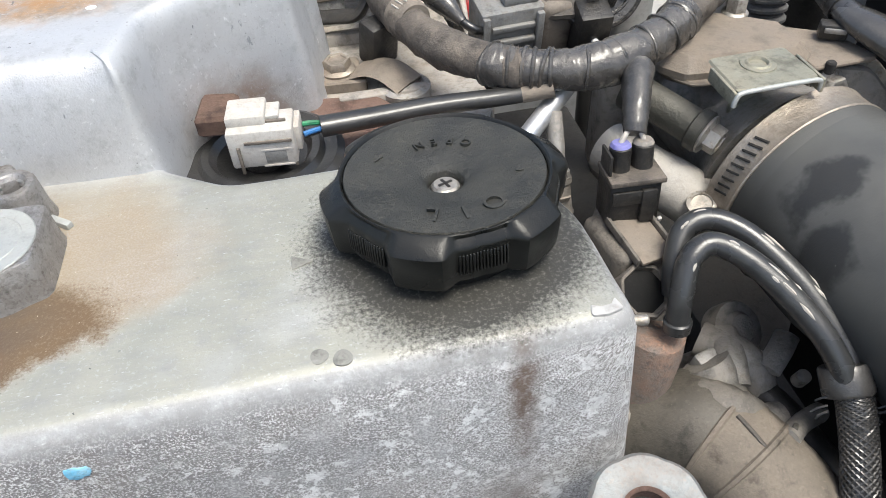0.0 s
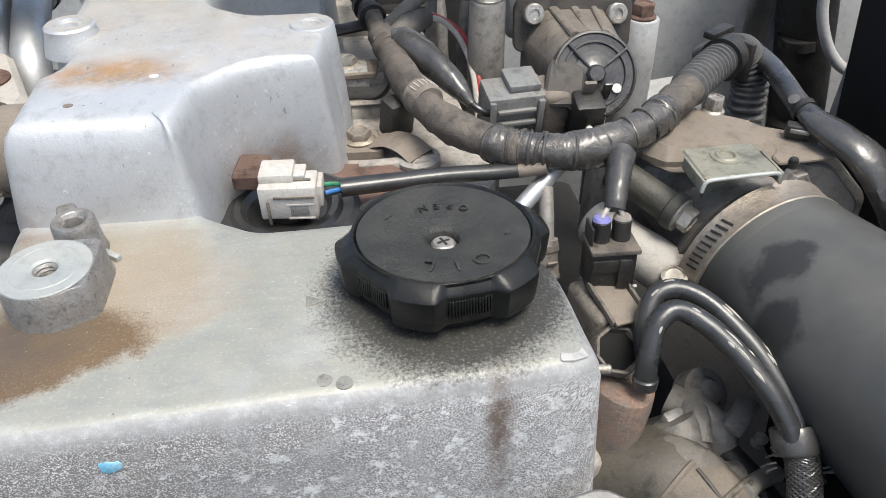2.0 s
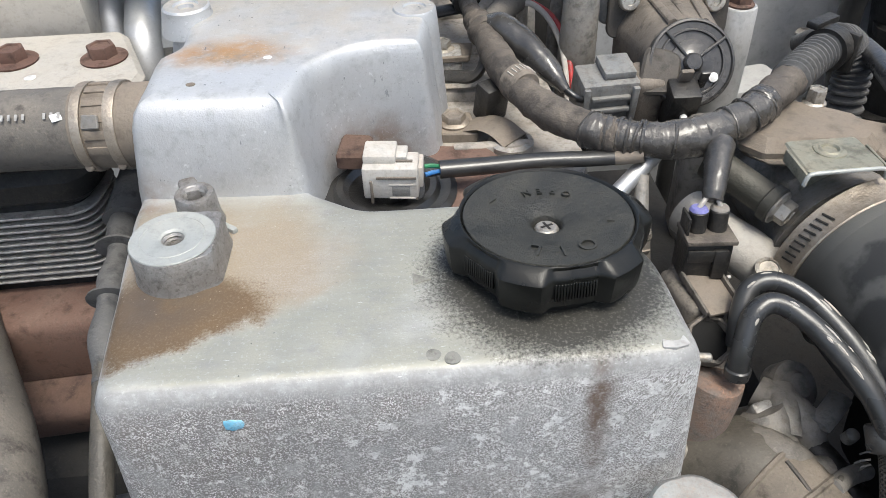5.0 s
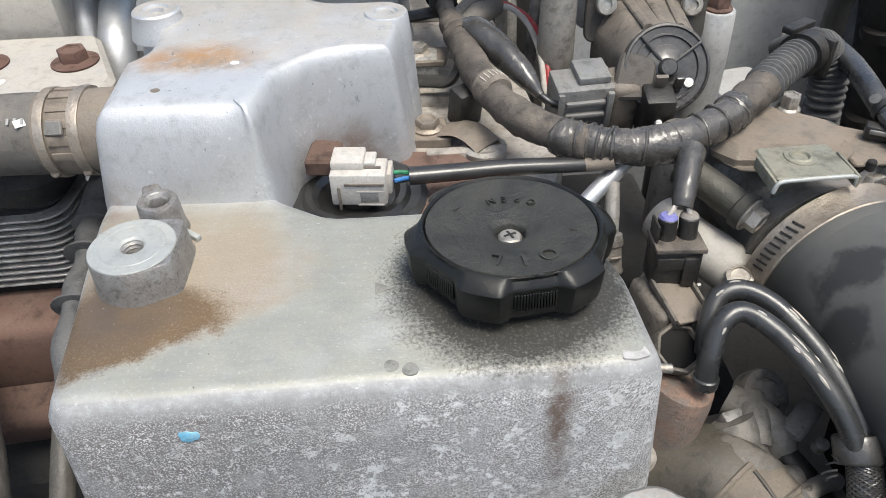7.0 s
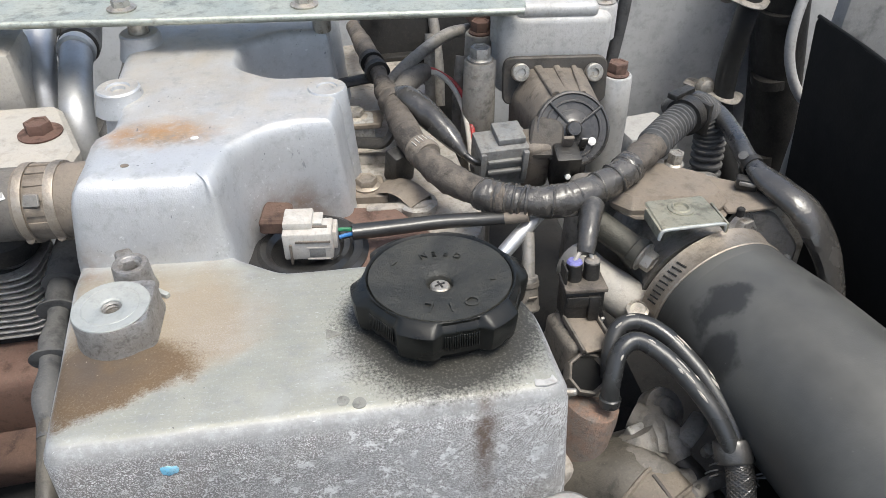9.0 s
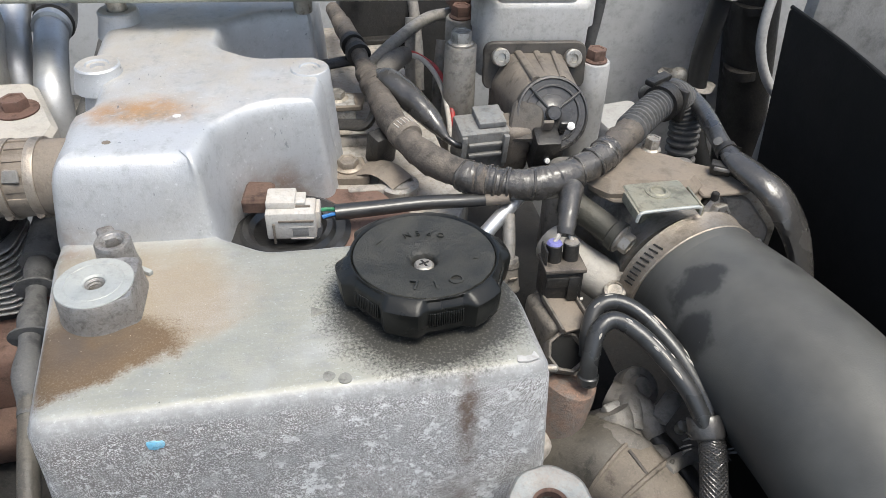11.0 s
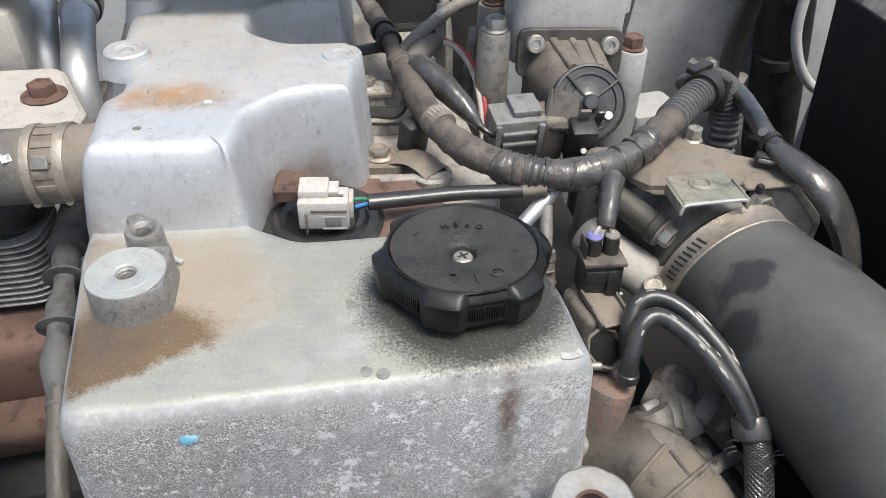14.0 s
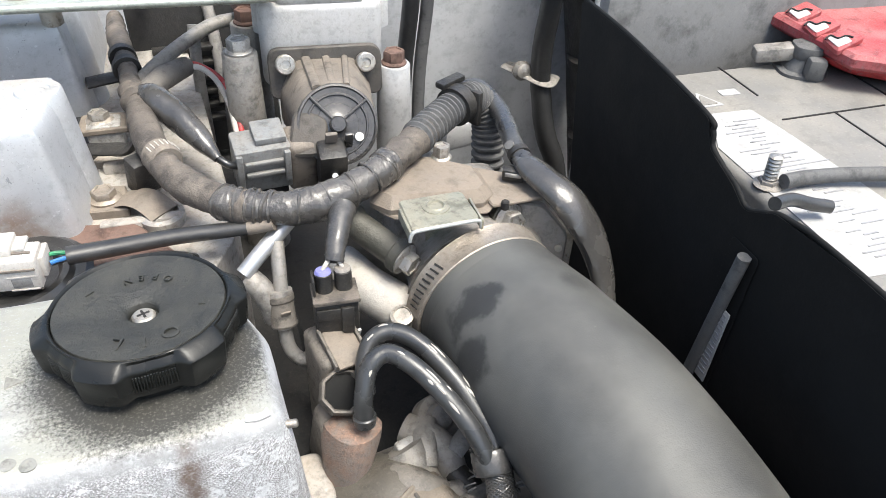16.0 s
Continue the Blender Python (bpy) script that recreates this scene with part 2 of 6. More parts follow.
RUBBER = dusty("black_rubber", (0.015, 0.015, 0.015), (0.05, 0.047, 0.042), 0.5, 0.33, 0, 1400, 0.2, 30, 0.1)
WEAVE = dusty("dusty_cloth_tape", (0.060, 0.052, 0.045), (0.25, 0.20, 0.15), 0.75, 0.50, 0, 1500, 0.5, 50)
TAPE = dusty("black_vinyl_tape", (0.027, 0.027, 0.029), (0.11, 0.104, 0.094), 0.6, 0.2, 0, 500, 0.22, 70, 0.1, grime=0.35)
WHITE_PL = dusty("white_plastic", (0.50, 0.485, 0.455), (0.36, 0.27, 0.19), 0.8, 0.45, 0, 900, 0.15, 90, grime=0.3)
GREY_PL = dusty("grey_plastic", (0.185, 0.19, 0.19), (0.25, 0.21, 0.16), 0.6, 0.45)
BROWN_PL = dusty("brown_dusty_plastic", (0.135, 0.116, 0.096), (0.29, 0.237, 0.18), 0.8, 0.6)
STEEL = dusty("zinc_steel", (0.48, 0.46, 0.42), (0.33, 0.24, 0.15), 0.6, 0.35, 0.8)
BOLT = dusty("bolt_steel", (0.46, 0.45, 0.43), (0.25, 0.18, 0.11), 0.6, 0.38, 0.8)
OLIVE = dusty("olive_zinc_plate", (0.33, 0.32, 0.25), (0.30, 0.25, 0.18), 0.6, 0.42, 0.6)
TAN = dusty("dusty_heat_shield", (0.200, 0.170, 0.138), (0.275, 0.212, 0.152), 0.8, 0.6, 0.15, grime=0.45)
DECK = dusty("dusty_cylinder_head", (0.37, 0.35, 0.32), (0.36, 0.29, 0.22), 0.9, 0.65, 0.2)
RUST = dusty("rusty_iron", (0.085, 0.05, 0.04), (0.17, 0.10, 0.065), 0.8, 0.8, 0.1)
RUSTBOLT = dusty("rusty_bolt", (0.12, 0.065, 0.05), (0.20, 0.12, 0.085), 0.8, 0.75, 0.2)
RUST_RED = dusty("red_brown_iron", (0.12, 0.068, 0.052), (0.20, 0.125, 0.09), 0.8, 0.8)
EGRDISC = dusty("dusty_dark_cover", (0.034, 0.033, 0.032), (0.13, 0.115, 0.10), 0.55, 0.26, 0, 900, 0.2, 60)
DARKCAST = dusty("dark_dirty_casting", (0.075, 0.070, 0.064), (0.15, 0.12, 0.092), 0.7, 0.5, 0.3)
CUFF = dusty("tan_dusty_rubber", (0.125, 0.106, 0.084), (0.265, 0.215, 0.162), 0.8, 0.65)
SCUFFED = dusty("scuffed_hose_rubber", (0.030, 0.031, 0.032), (0.07, 0.07, 0.066), 0.35, 0.18, 0, 1400, 0.15, 30, 0.05)
ORANGE = dusty("orange_rust", (0.165, 0.145, 0.130), (0.36, 0.165, 0.080), 0.95, 0.75, 0.1, 900, 0.5, 110, 0.5, grime=0.5)
SLEEVE = dusty("olive_dark_casting", (0.060, 0.058, 0.047), (0.11, 0.10, 0.08), 0.6, 0.42, 0.3, grime=0.3)
GLOSSTAPE = dusty("creased_glossy_tape", (0.045, 0.043, 0.041), (0.13, 0.120, 0.108), 0.4, 0.10, 0, 500, 0.15, 50, 0.08, grime=0.25)
CREASED = dusty("creased_vinyl_tape", (0.047, 0.043, 0.039), (0.160, 0.140, 0.115), 0.60, 0.13, 0, 420, 0.35, 75, 0.12, grime=0.45)
BOSSCAST = dusty("smoked_cast_aluminium", (0.36, 0.35, 0.34), (0.17, 0.135, 0.10), 0.9, 0.34, 0.65, 1200, 0.25, 90, grime=0.6)
for glossy in (CREASED, GLOSSTAPE, TAPE, RUBBER, EGRDISC):
    shader = glossy.node_tree.nodes["Principled BSDF"]
    shader.inputs["Coat Weight"].default_value = 0.55
    shader.inputs["Coat Roughness"].default_value = 0.16
shader = SCUFFED.node_tree.nodes["Principled BSDF"]
shader.inputs["Coat Weight"].default_value, shader.inputs["Coat Roughness"].default_value = 0.3, 0.3
CLAMP = dusty("browned_clamp_steel", (0.42, 0.37, 0.31), (0.26, 0.20, 0.145), 0.7, 0.36, 0.7, grime=0.4)
EYE = dusty("zinc_lifting_eye", (0.22, 0.24, 0.245), (0.27, 0.155, 0.09), 0.7, 0.45, 0.35, 900, 0.2, 55, grime=0.3)
BLOCKCAST = dusty("brown_dirty_casting", (0.135, 0.122, 0.105), (0.21, 0.175, 0.14), 0.8, 0.55, 0.25, 900, 0.3, 80, grime=0.9)
PLATE = dusty("dusty_grey_plate", (0.42, 0.40, 0.365), (0.46, 0.40, 0.32), 0.8, 0.6, 0.1, grime=0.3)
BROWN_HOSE = dusty("brown_dusty_rubber", (0.066, 0.060, 0.050), (0.160, 0.135, 0.102), 0.65, 0.36)
GREY_HOSE = dusty("greyed_rubber", (0.11, 0.102, 0.092), (0.27, 0.23, 0.185), 0.7, 0.6)
CONDUIT = dusty("grey_conduit", (0.080, 0.080, 0.081), (0.16, 0.152, 0.14), 0.7, 0.55)
BAY = dusty("grey_painted_panel", (0.49, 0.50, 0.505), (0.24, 0.23, 0.21), 0.7, 0.5, 0, 700, 0.15, 14, grime=0.3)
BAYDARK = dusty("stained_grey_panel", (0.17, 0.17, 0.168), (0.26, 0.25, 0.235), 0.8, 0.55, 0, 700, 0.2, 18)
DARK = dusty("dark_underside", (0.012, 0.012, 0.012), (0.05, 0.042, 0.035), 0.5, 0.8)
SHIELD = dusty("matt_black_shield", (0.006, 0.006, 0.006), (0.013, 0.013, 0.012), 0.4, 0.6, 0, 700, 0.15, 12, grime=0.3)
SHIELD.node_tree.nodes["Principled BSDF"].inputs["Specular IOR Level"].default_value = 0.22
BATTERY = dusty("grey_battery_case", (0.17, 0.165, 0.155), (0.30, 0.27, 0.22), 0.8, 0.55, 0, 800, 0.1, 22, grime=0.3)
PAPER = dusty("white_label", (0.35, 0.345, 0.335), (0.31, 0.30, 0.28), 0.5, 0.6, 0, 900, 0.05, 60, grime=0.3)
INK = dusty("grey_print", (0.25, 0.25, 0.26), (0.4, 0.4, 0.4), 0.3, 0.6)
RED = dusty("faded_red_plastic", (0.33, 0.05, 0.055), (0.42, 0.20, 0.19), 0.6, 0.5)
REDWIRE = dusty("red_wire", (0.45, 0.03, 0.03), (0.4, 0.2, 0.18), 0.3, 0.4)
BLUEWIRE = dusty("blue_wire", (0.03, 0.16, 0.42), (0.1, 0.2, 0.3), 0.3, 0.4)
GREENWIRE = dusty("green_wire", (0.03, 0.22, 0.10), (0.1, 0.2, 0.1), 0.3, 0.4)
VIOLET = dusty("violet_seal", (0.16, 0.16, 0.42), (0.3, 0.3, 0.45), 0.4, 0.45)
BLUEPAINT = dusty("blue_paint_mark", (0.16, 0.50, 0.72), (0.6, 0.75, 0.82), 0.7, 0.55, 0, 900, 0.2, 200)
WHITEPAINT = dusty("white_paint", (0.80, 0.80, 0.78), (0.6, 0.56, 0.5), 0.3, 0.5)
PALE = dusty("pale_grey_casting", (0.50, 0.50, 0.495), (0.36, 0.31, 0.26), 0.55, 0.5, 0.25, bump=0.15, grime=0.35)
GREENSTEEL = dusty("pale_green_zinc_rail", (0.45, 0.48, 0.43), (0.5, 0.48, 0.4), 0.4, 0.33, 0.5)
SOIL = dusty("ground_concrete", (0.30, 0.29, 0.27), (0.36, 0.33, 0.29), 0.6, 0.9, 0, 300, 0.3, 3)


# ---- mesh helpers ----
def add_raw(bm, verts, faces):
    vs = [bm.verts.new(v) for v in verts]
    for f in faces:
        try:
            bm.faces.new([vs[i] for i in f])
        except ValueError:
            pass
    return vs


def spline(pts, n=6):
    """A smooth line through the points, n steps to a stretch."""
    p = [Vector(q) for q in pts]
    p = [p[0] * 2 - p[1]] + p + [p[-1] * 2 - p[-2]]
    out = []
    for i in range(1, len(p) - 2):
        a, b, c, d = p[i - 1:i + 3]
        for k in range(n):
            t = k / n
            out.append(0.5 * ((2 * b) + (c - a) * t + (2 * a - 5 * b + 4 * c - d) * t * t + (3 * b - a - 3 * c + d) * t ** 3))
    out.append(p[-2])
    return out


def tube(bm, pts, r, seg=14, n=6, flat=1.0, wave=None, smooth=True):
    """A closed tube along the points. r: a radius or a function of 0..1; wave(i, u, a) scales it."""
    line = spline(pts, n) if smooth else [Vector(q) for q in pts]
    rad = r if callable(r) else (lambda u: r)
    up = Vector((0, 0, 1))
    t0 = (line[1] - line[0]).normalized()
    side = t0.cross(up)
    if side.length < 0.05:
        side = t0.cross(Vector((1, 0, 0)))
    side.normalize()
    verts, m = [], len(line)
    for i, q in enumerate(line):
        t = (line[min(i + 1, m - 1)] - line[max(i - 1, 0)]).normalized()
        side = (side - t * side.dot(t)).normalized()
        other = side.cross(t)
        u = i / (m - 1)
        for k in range(seg):
            a = 2 * math.pi * k / seg
            rr = rad(u) * (wave(i, u, a) if wave else 1)
            verts.append(q + side * math.cos(a) * rr + other * math.sin(a) * rr * flat)
    faces = []
    for i in range(m - 1):
        for k in range(seg):
            a, b = i * seg + k, i * seg + (k + 1) % seg
            faces.append((a, b, b + seg, a + seg))
    faces.append(tuple(range(seg))[::-1])
    faces.append(tuple((m - 1) * seg + k for k in range(seg)))
    add_raw(bm, verts, faces)


def frame_of(axis):
    z = Vector(axis).normalized()
    return z.to_track_quat("Z", "Y").to_matrix().to_4x4()


def lathe(bm, profile, at, axis=(0, 0, 1), seg=28, shape=None, hollow=False):
    """A turned form: profile of (radius, height) from the bottom up. shape(a, j) scales the radius."""
    m = Matrix.Translation(at) @ frame_of(axis)
    verts, faces = [], []
    for j, (r, z) in enumerate(profile):
        for k in range(seg):
            a = 2 * math.pi * k / seg
            rr = r * (shape(a, j) if shape else 1)
            verts.append(m @ Vector((rr * math.cos(a), rr * math.sin(a), z)))
    for j in range(len(profile) - 1):
        for k in range(seg):
            a, b = j * seg + k, j * seg + (k + 1) % seg
            faces.append((a, b, b + seg, a + seg))
    if not hollow:
        faces.append(tuple(range(seg))[::-1])
        faces.append(tuple((len(profile) - 1) * seg + k for k in range(seg)))
    add_raw(bm, verts, faces)


def cyl(bm, p0, p1, r, r1=None, seg=24, bevel=0.0006):
    p0, p1 = Vector(p0), Vector(p1)
    r1, ln = r if r1 is None else r1, (p1 - p0).length
    b = min(bevel, r * 0.4, r1 * 0.4, ln * 0.4)
    lathe(bm, [(r - b, 0), (r, b), (r1, ln - b), (r1 - b, ln)], p0, p1 - p0, seg)


def box(bm, at, size, rot=(0, 0, 0), bevel=0.001, seg=2):
    tmp = bmesh.new()
    bmesh.ops.create_cube(tmp, size=1)
    bmesh.ops.transform(tmp, matrix=Matrix.Diagonal((*size, 1)), verts=tmp.verts)
    if bevel:
        bmesh.ops.bevel(tmp, geom=tmp.edges[:], offset=min(bevel, min(size) * 0.4), segments=seg, affect="EDGES", profile=0.5)
    bmesh.ops.transform(tmp, matrix=pose(*at, *rot), verts=tmp.verts)
    tmp.verts.index_update()
    add_raw(bm, [v.co.copy() for v in tmp.verts], [[v.index for v in f.verts] for f in tmp.faces])
    tmp.free()


def hexa(bm, at, axis, flats, height, washer=0.0, mark=True):
    """A flanged hexagon bolt head standing on the point at."""
    r = flats / math.sqrt(3)
    if washer:
        lathe(bm, [(washer - 0.0003, 0), (washer, 0.0004), (washer, 0.0011), (r * 1.05, 0.0020), (r * 0.9, 0.0022)], at, axis, 24)
    prof = [(r, 0.0008), (r, height - 0.0008), (r * 0.93, height), (r * 0.72, height), (r * 0.66, height - 0.0007), (0.0002, height - 0.0007)]
    lathe(bm, prof, at, axis, 6)


def rounded(corners, steps=6):
    """A dense outline from corners (x, y, radius), counter-clockwise."""
    out, n = [], len(corners)
    for i, (x, y, r) in enumerate(corners):
        p, a, b = Vector((x, y)), Vector(corners[i - 1][:2]), Vector(corners[(i + 1) % n][:2])
        u, v = (a - p).normalized(), (b - p).normalized()
        ang = u.angle(v)
        d = min(r / max(math.tan(ang / 2), 1e-4), 0.48 * (a - p).length, 0.48 * (b - p).length)
        s, e = p + u * d, p + v * d
        for k in range(steps + 1):
            t = k / steps
            out.append(s * (1 - t) ** 2 + p * 2 * t * (1 - t) + e * t * t)
    dense = []
    for i, p in enumerate(out):
        q = out[(i + 1) % len(out)]
        k = max(1, int((q - p).length / 0.008))
        if (q - p).length > 1e-6:
            dense += [p.lerp(q, j / k) for j in range(k)]
    return dense


def prism(bm, outline, rings, m=None, uneven=0.0, soft=None, bore=(), centre=(0, 0)):
    """A drafted solid over an outline: rings of (outward offset, z) from the bottom up; the last is filled."""
    n = len(outline)
    area = sum(outline[i - 1].x * outline[i].y - outline[i].x * outline[i - 1].y for i in range(n))
    sign = 1 if area > 0 else -1
    norm = []
    for i in range(n):
        t = outline[(i + 1) % n] - outline[i - 1]
        norm.append(Vector((t.y, -t.x)).normalized() * sign)
    verts, faces = [], []
    for off, z in rings:
        ring = []
        for p, q in zip(outline, norm):
            w = uneven * noise.noise((p.x * 40, p.y * 40, z * 40)) if uneven else 0
            k = soft(p) if soft and off < 0 else 1.0
            ring.append(p + q * (off * k + w))
        # where the inset folds over at a tight corner, draw the fold together
        for _ in range(40):
            bad = [i for i in range(n) if (ring[(i + 1) % n] - ring[i]).dot(outline[(i + 1) % n] - outline[i]) < 0]
            if not bad:
                break
            for i in bad:
                a, b_ = (i - 1) % n, (i + 2) % n
                mid = (ring[a] + ring[i] + ring[(i + 1) % n] + ring[b_]) / 4
                ring[i], ring[(i + 1) % n] = ring[a].lerp(mid, 0.67), ring[b_].lerp(mid, 0.67)
        for p in ring:
            v = Vector((p.x, p.y, z))
            verts.append(m @ v if m else v)
    for r, z in bore:
        for p in outline:
            d = (p - Vector(centre)).normalized() * r
            v = Vector((centre[0] + d.x, centre[1] + d.y, z))
            verts.append(m @ v if m else v)
    rings = list(rings) + list(bore)
    for j in range(len(rings) - 1):
        for k in range(n):
            a, b = j * n + k, j * n + (k + 1) % n
            faces.append((a, b, b + n, a + n) if sign > 0 else (b, a, a + n, b + n))
    top, bottom = tuple((len(rings) - 1) * n + k for k in range(n)), tuple(range(n))
    faces += [top, bottom[::-1]] if sign > 0 else [top[::-1], bottom]
    add_raw(bm, verts, faces)


def slab(bm, corners, z, thick, bevel=0.0008, m=None):
    prism(bm, rounded(corners), [(-bevel, z - thick), (0, z - thick + bevel), (0, z - bevel), (-bevel, z)], m)


def thing(name, at, label, category, group="", kind=""):
    ob = new(name)
    ob.location = at
    ob.empty_display_size = 0.01
    return tagged(ob, label, category, group, kind)


def part(name, bm, material, parent=None, label="", angle=38):
    """Link a bmesh as one mesh object under a thing or under a part."""
    bmesh.ops.recalc_face_normals(bm, faces=bm.faces)
    big = [f for f in bm.faces if len(f.verts) > 12]
    bmesh.ops.triangulate(bm, faces=big)
    me = bpy.data.meshes.new(name)
    bm.to_mesh(me)
    bm.free()
    me.polygons.foreach_set("use_smooth", [True] * len(me.polygons))
    me.set_sharp_from_angle(angle=radians(angle))
    me.materials.append(material)
    ob = new(name, me)
    if parent:
        ob.parent = parent
        if parent.type == "EMPTY":
            ob.matrix_parent_inverse = Matrix.Translation(-parent.location)
    if label:
        ob["label"] = label
    return ob


def solo(name, bm, material, label, category, group="", kind="", angle=38):
    """A thing of a single mesh."""
    return tagged(part(name, bm, material, None, "", angle), label, category, group, kind)


def B():
    return bmesh.new()


def lettering(text, size, m, material, parent, name="lettering", depth=0.0002):
    """Raised letters in the built-in font, lying in the plane of m."""
    cu = bpy.data.curves.new(name, "FONT")
    cu.body, cu.size, cu.align_x, cu.align_y, cu.extrude = text, size, "CENTER", "CENTER", depth
    tmp = bpy.data.objects.new(name, cu)
    me = bpy.data.meshes.new_from_object(tmp)
    bpy.data.objects.remove(tmp)
    me.transform(m)
    me.materials.clear()
    me.materials.append(material)
    ob = new(name, me)
    ob.parent = parent
    if parent.type == "EMPTY":
        ob.matrix_parent_inverse = Matrix.Translation(-parent.location)
    return ob


# ---- the setting ----
b = B()
box(b, (0, 0, -0.92), (60, 60, 0.04), bevel=0)
solo("ground", b, SOIL, "grey concrete ground under the vehicle", "ground", kind="structure")
b = B()
box(b, (-0.02, 0.1, -0.42), (1.5, 1.7, 0.02), bevel=0.004)
solo("engine_bay_tray", b, DARK, "dark dirty undertray below the engine", "undertray", kind="structure")
b = B()
box(b, (0.10, 0.575, -0.16), (1.30, 0.02, 0.56), bevel=0.004)
solo("wall_back", b, BAY, "grey painted inner panel of the engine bay", "panel", kind="structure")
b = B()
box(b, (-0.72, 0.10, -0.20), (0.02, 1.1, 0.48), bevel=0.004)
solo("wall_side", b, BAY, "grey painted side panel of the engine bay", "panel", kind="structure")
b = B()
box(b, (0.70, 0.10, -0.16), (0.02, 1.1, 0.50), bevel=0.004)
solo("wall_fender", b, BAY, "grey painted fender side of the engine bay", "panel", kind="structure")
b = B()
box(b, (-0.02, -0.66, -0.25), (1.5, 0.02, 0.36), bevel=0.004)
solo("wall_front", b, DARK, "dark panel closing the engine bay", "panel", kind="structure")

# engine block below everything
b = B()
box(b, (-0.10, 0.20, -0.27), (0.25, 0.50, 0.30), bevel=0.01)
box(b, (0.055, 0.18, -0.29), (0.12, 0.36, 0.24), bevel=0.01)
solo("engine_block", b, DARK, "dark oily engine block under the cover", "engine block")
head = thing("cylinder_head", (-0.05, 0.26, -0.122), "dusty tan aluminium cylinder head beside the cover", "cylinder head")
slab(b := B(), [(-0.10, 0.10, 0.004), (-0.03, 0.10, 0.004), (-0.004, 0.15, 0.006), (-0.012, 0.30, 0.006), (-0.02, 0.42, 0.004), (-0.10, 0.42, 0.004)], -0.022, 0.10)
part("deck", b, DECK, head)
for y in (0.165, 0.225, 0.285, 0.345):
    box(b := B(), (-0.052, y, -0.021), (0.042, 0.007, 0.010), bevel=0.002)
    part("rib", b, DECK, head)

# ---- valve cover ----
cover = thing("valve_cover", (-0.1, 0.1, -0.12), "stained bare cast-aluminium valve cover with oxidised front face", "valve cover")
b = B()
plate = rounded([(-0.2065, 0.0, 0.010), (0.0, 0.0, 0.010), (-0.003, 0.05, 0.03), (-0.020, 0.094, 0.012), (-0.118, 0.0955, 0.02), (-0.143, 0.112, 0.012), (-0.143, 0.17, 0.004), (-0.2185, 0.17, 0.004), (-0.2175, 0.10, 0.05)])
prism(b, plate, [(0.012, -0.16), (0.0075, -0.08), (0.0035, -0.03), (0.0018, -0.009), (0.0, -0.0048), (-0.0018, -0.0017), (-0.0042, -0.0004), (-0.007, 0.0)], uneven=0.0006)
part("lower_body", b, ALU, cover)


def well_edge(p):
    """The rims of the injector wells are crisper than the outer fillets."""
    t = min(1.0, max(0.0, (p.x + 0.150) / 0.012))
    return 1 - 0.55 * t * t * (3 - 2 * t)


block = rounded([(-0.2185, 0.112, 0.012), (-0.1425, 0.108, 0.009), (-0.137, 0.142, 0.020), (-0.115, 0.164, 0.030), (-0.0835, 0.160, 0.006), (-0.079, 0.19, 0.02), (-0.079, 0.226, 0.006), (-0.118, 0.228, 0.02), (-0.140, 0.246, 0.02), (-0.136, 0.276, 0.02), (-0.115, 0.289, 0.02), (-0.082, 0.287, 0.006), (-0.078, 0.42, 0.006), (-0.222, 0.42, 0.006), (-0.2195, 0.206, 0.012), (-0.2105, 0.196, 0.008), (-0.2105, 0.180, 0.008), (-0.219, 0.170, 0.012)])
prism(b := B(), block, [(0.010, -0.10), (0.004, -0.03), (0.001, -0.001), (-0.003, 0.020), (-0.005, 0.030), (-0.0075, 0.0365), (-0.0110, 0.0405), (-0.0150, 0.0420), (-0.019, 0.0424)], uneven=0.0005, soft=well_edge)
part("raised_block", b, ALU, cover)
for x, y, z, r in ((-0.204, 0.2125, 0.0475, 0.0120), (-0.2035, 0.287, 0.050, 0.0125)):
    lathe(b := B(), [(r + 0.003, 0.034), (r + 0.001, 0.0415), (r, 0.045), (r, z - 0.001), (r - 0.001, z), (r * 0.55, z), (r * 0.5, z - 0.0012), (0.004, z - 0.0012), (0.0036, z - 0.003), (0.0004, z - 0.003)], (x, y, 0))
    part("bolt_boss", b, ALU, cover)
for y in (0.204, 0.322):
    lathe(b := B(), [(0.020, -0.10), (0.0165, -0.02), (0.0125, 0.030), (0.0112, 0.0425), (0.0105, 0.0435), (0.006, 0.0435), (0.0055, 0.0425), (0.0035, 0.0425), (0.003, 0.039), (0.0003, 0.039)], (-0.0885, y, 0), (0, 0, 1))
    part("bolt_post", b, ALU, cover)
# low mounting boss with a D-shaped pad, and the threaded stub behind it
b = B()
pad = [Vector((-0.1885 + 0.0166 * math.cos(a), 0.0635 + 0.0166 * math.sin(a))) for a in [math.radians(d) for d in range(84, 312, 6)]]
pad += [Vector(q) for q in ((-0.1752, 0.0515), (-0.1732, 0.0524), (-0.1722, 0.0540), (-0.1719, 0.0600), (-0.1717, 0.0680), (-0.1716, 0.0755), (-0.1722, 0.0786), (-0.1744, 0.0797), (-0.1790, 0.0800))]
prism(b, pad, [(0.0016, -0.002), (0.0008, 0.0010), (0.0004, 0.004), (0.0, 0.0142), (-0.0004, 0.0147)], bore=[(0.0120, 0.0147), (0.0048, 0.0147), (0.0046, 0.0140), (0.0044, 0.0030)], centre=(-0.1885, 0.0635))
boss = part("mounting_boss", b, BOSSCAST, cover, "oil-darkened cast boss with a square corner")
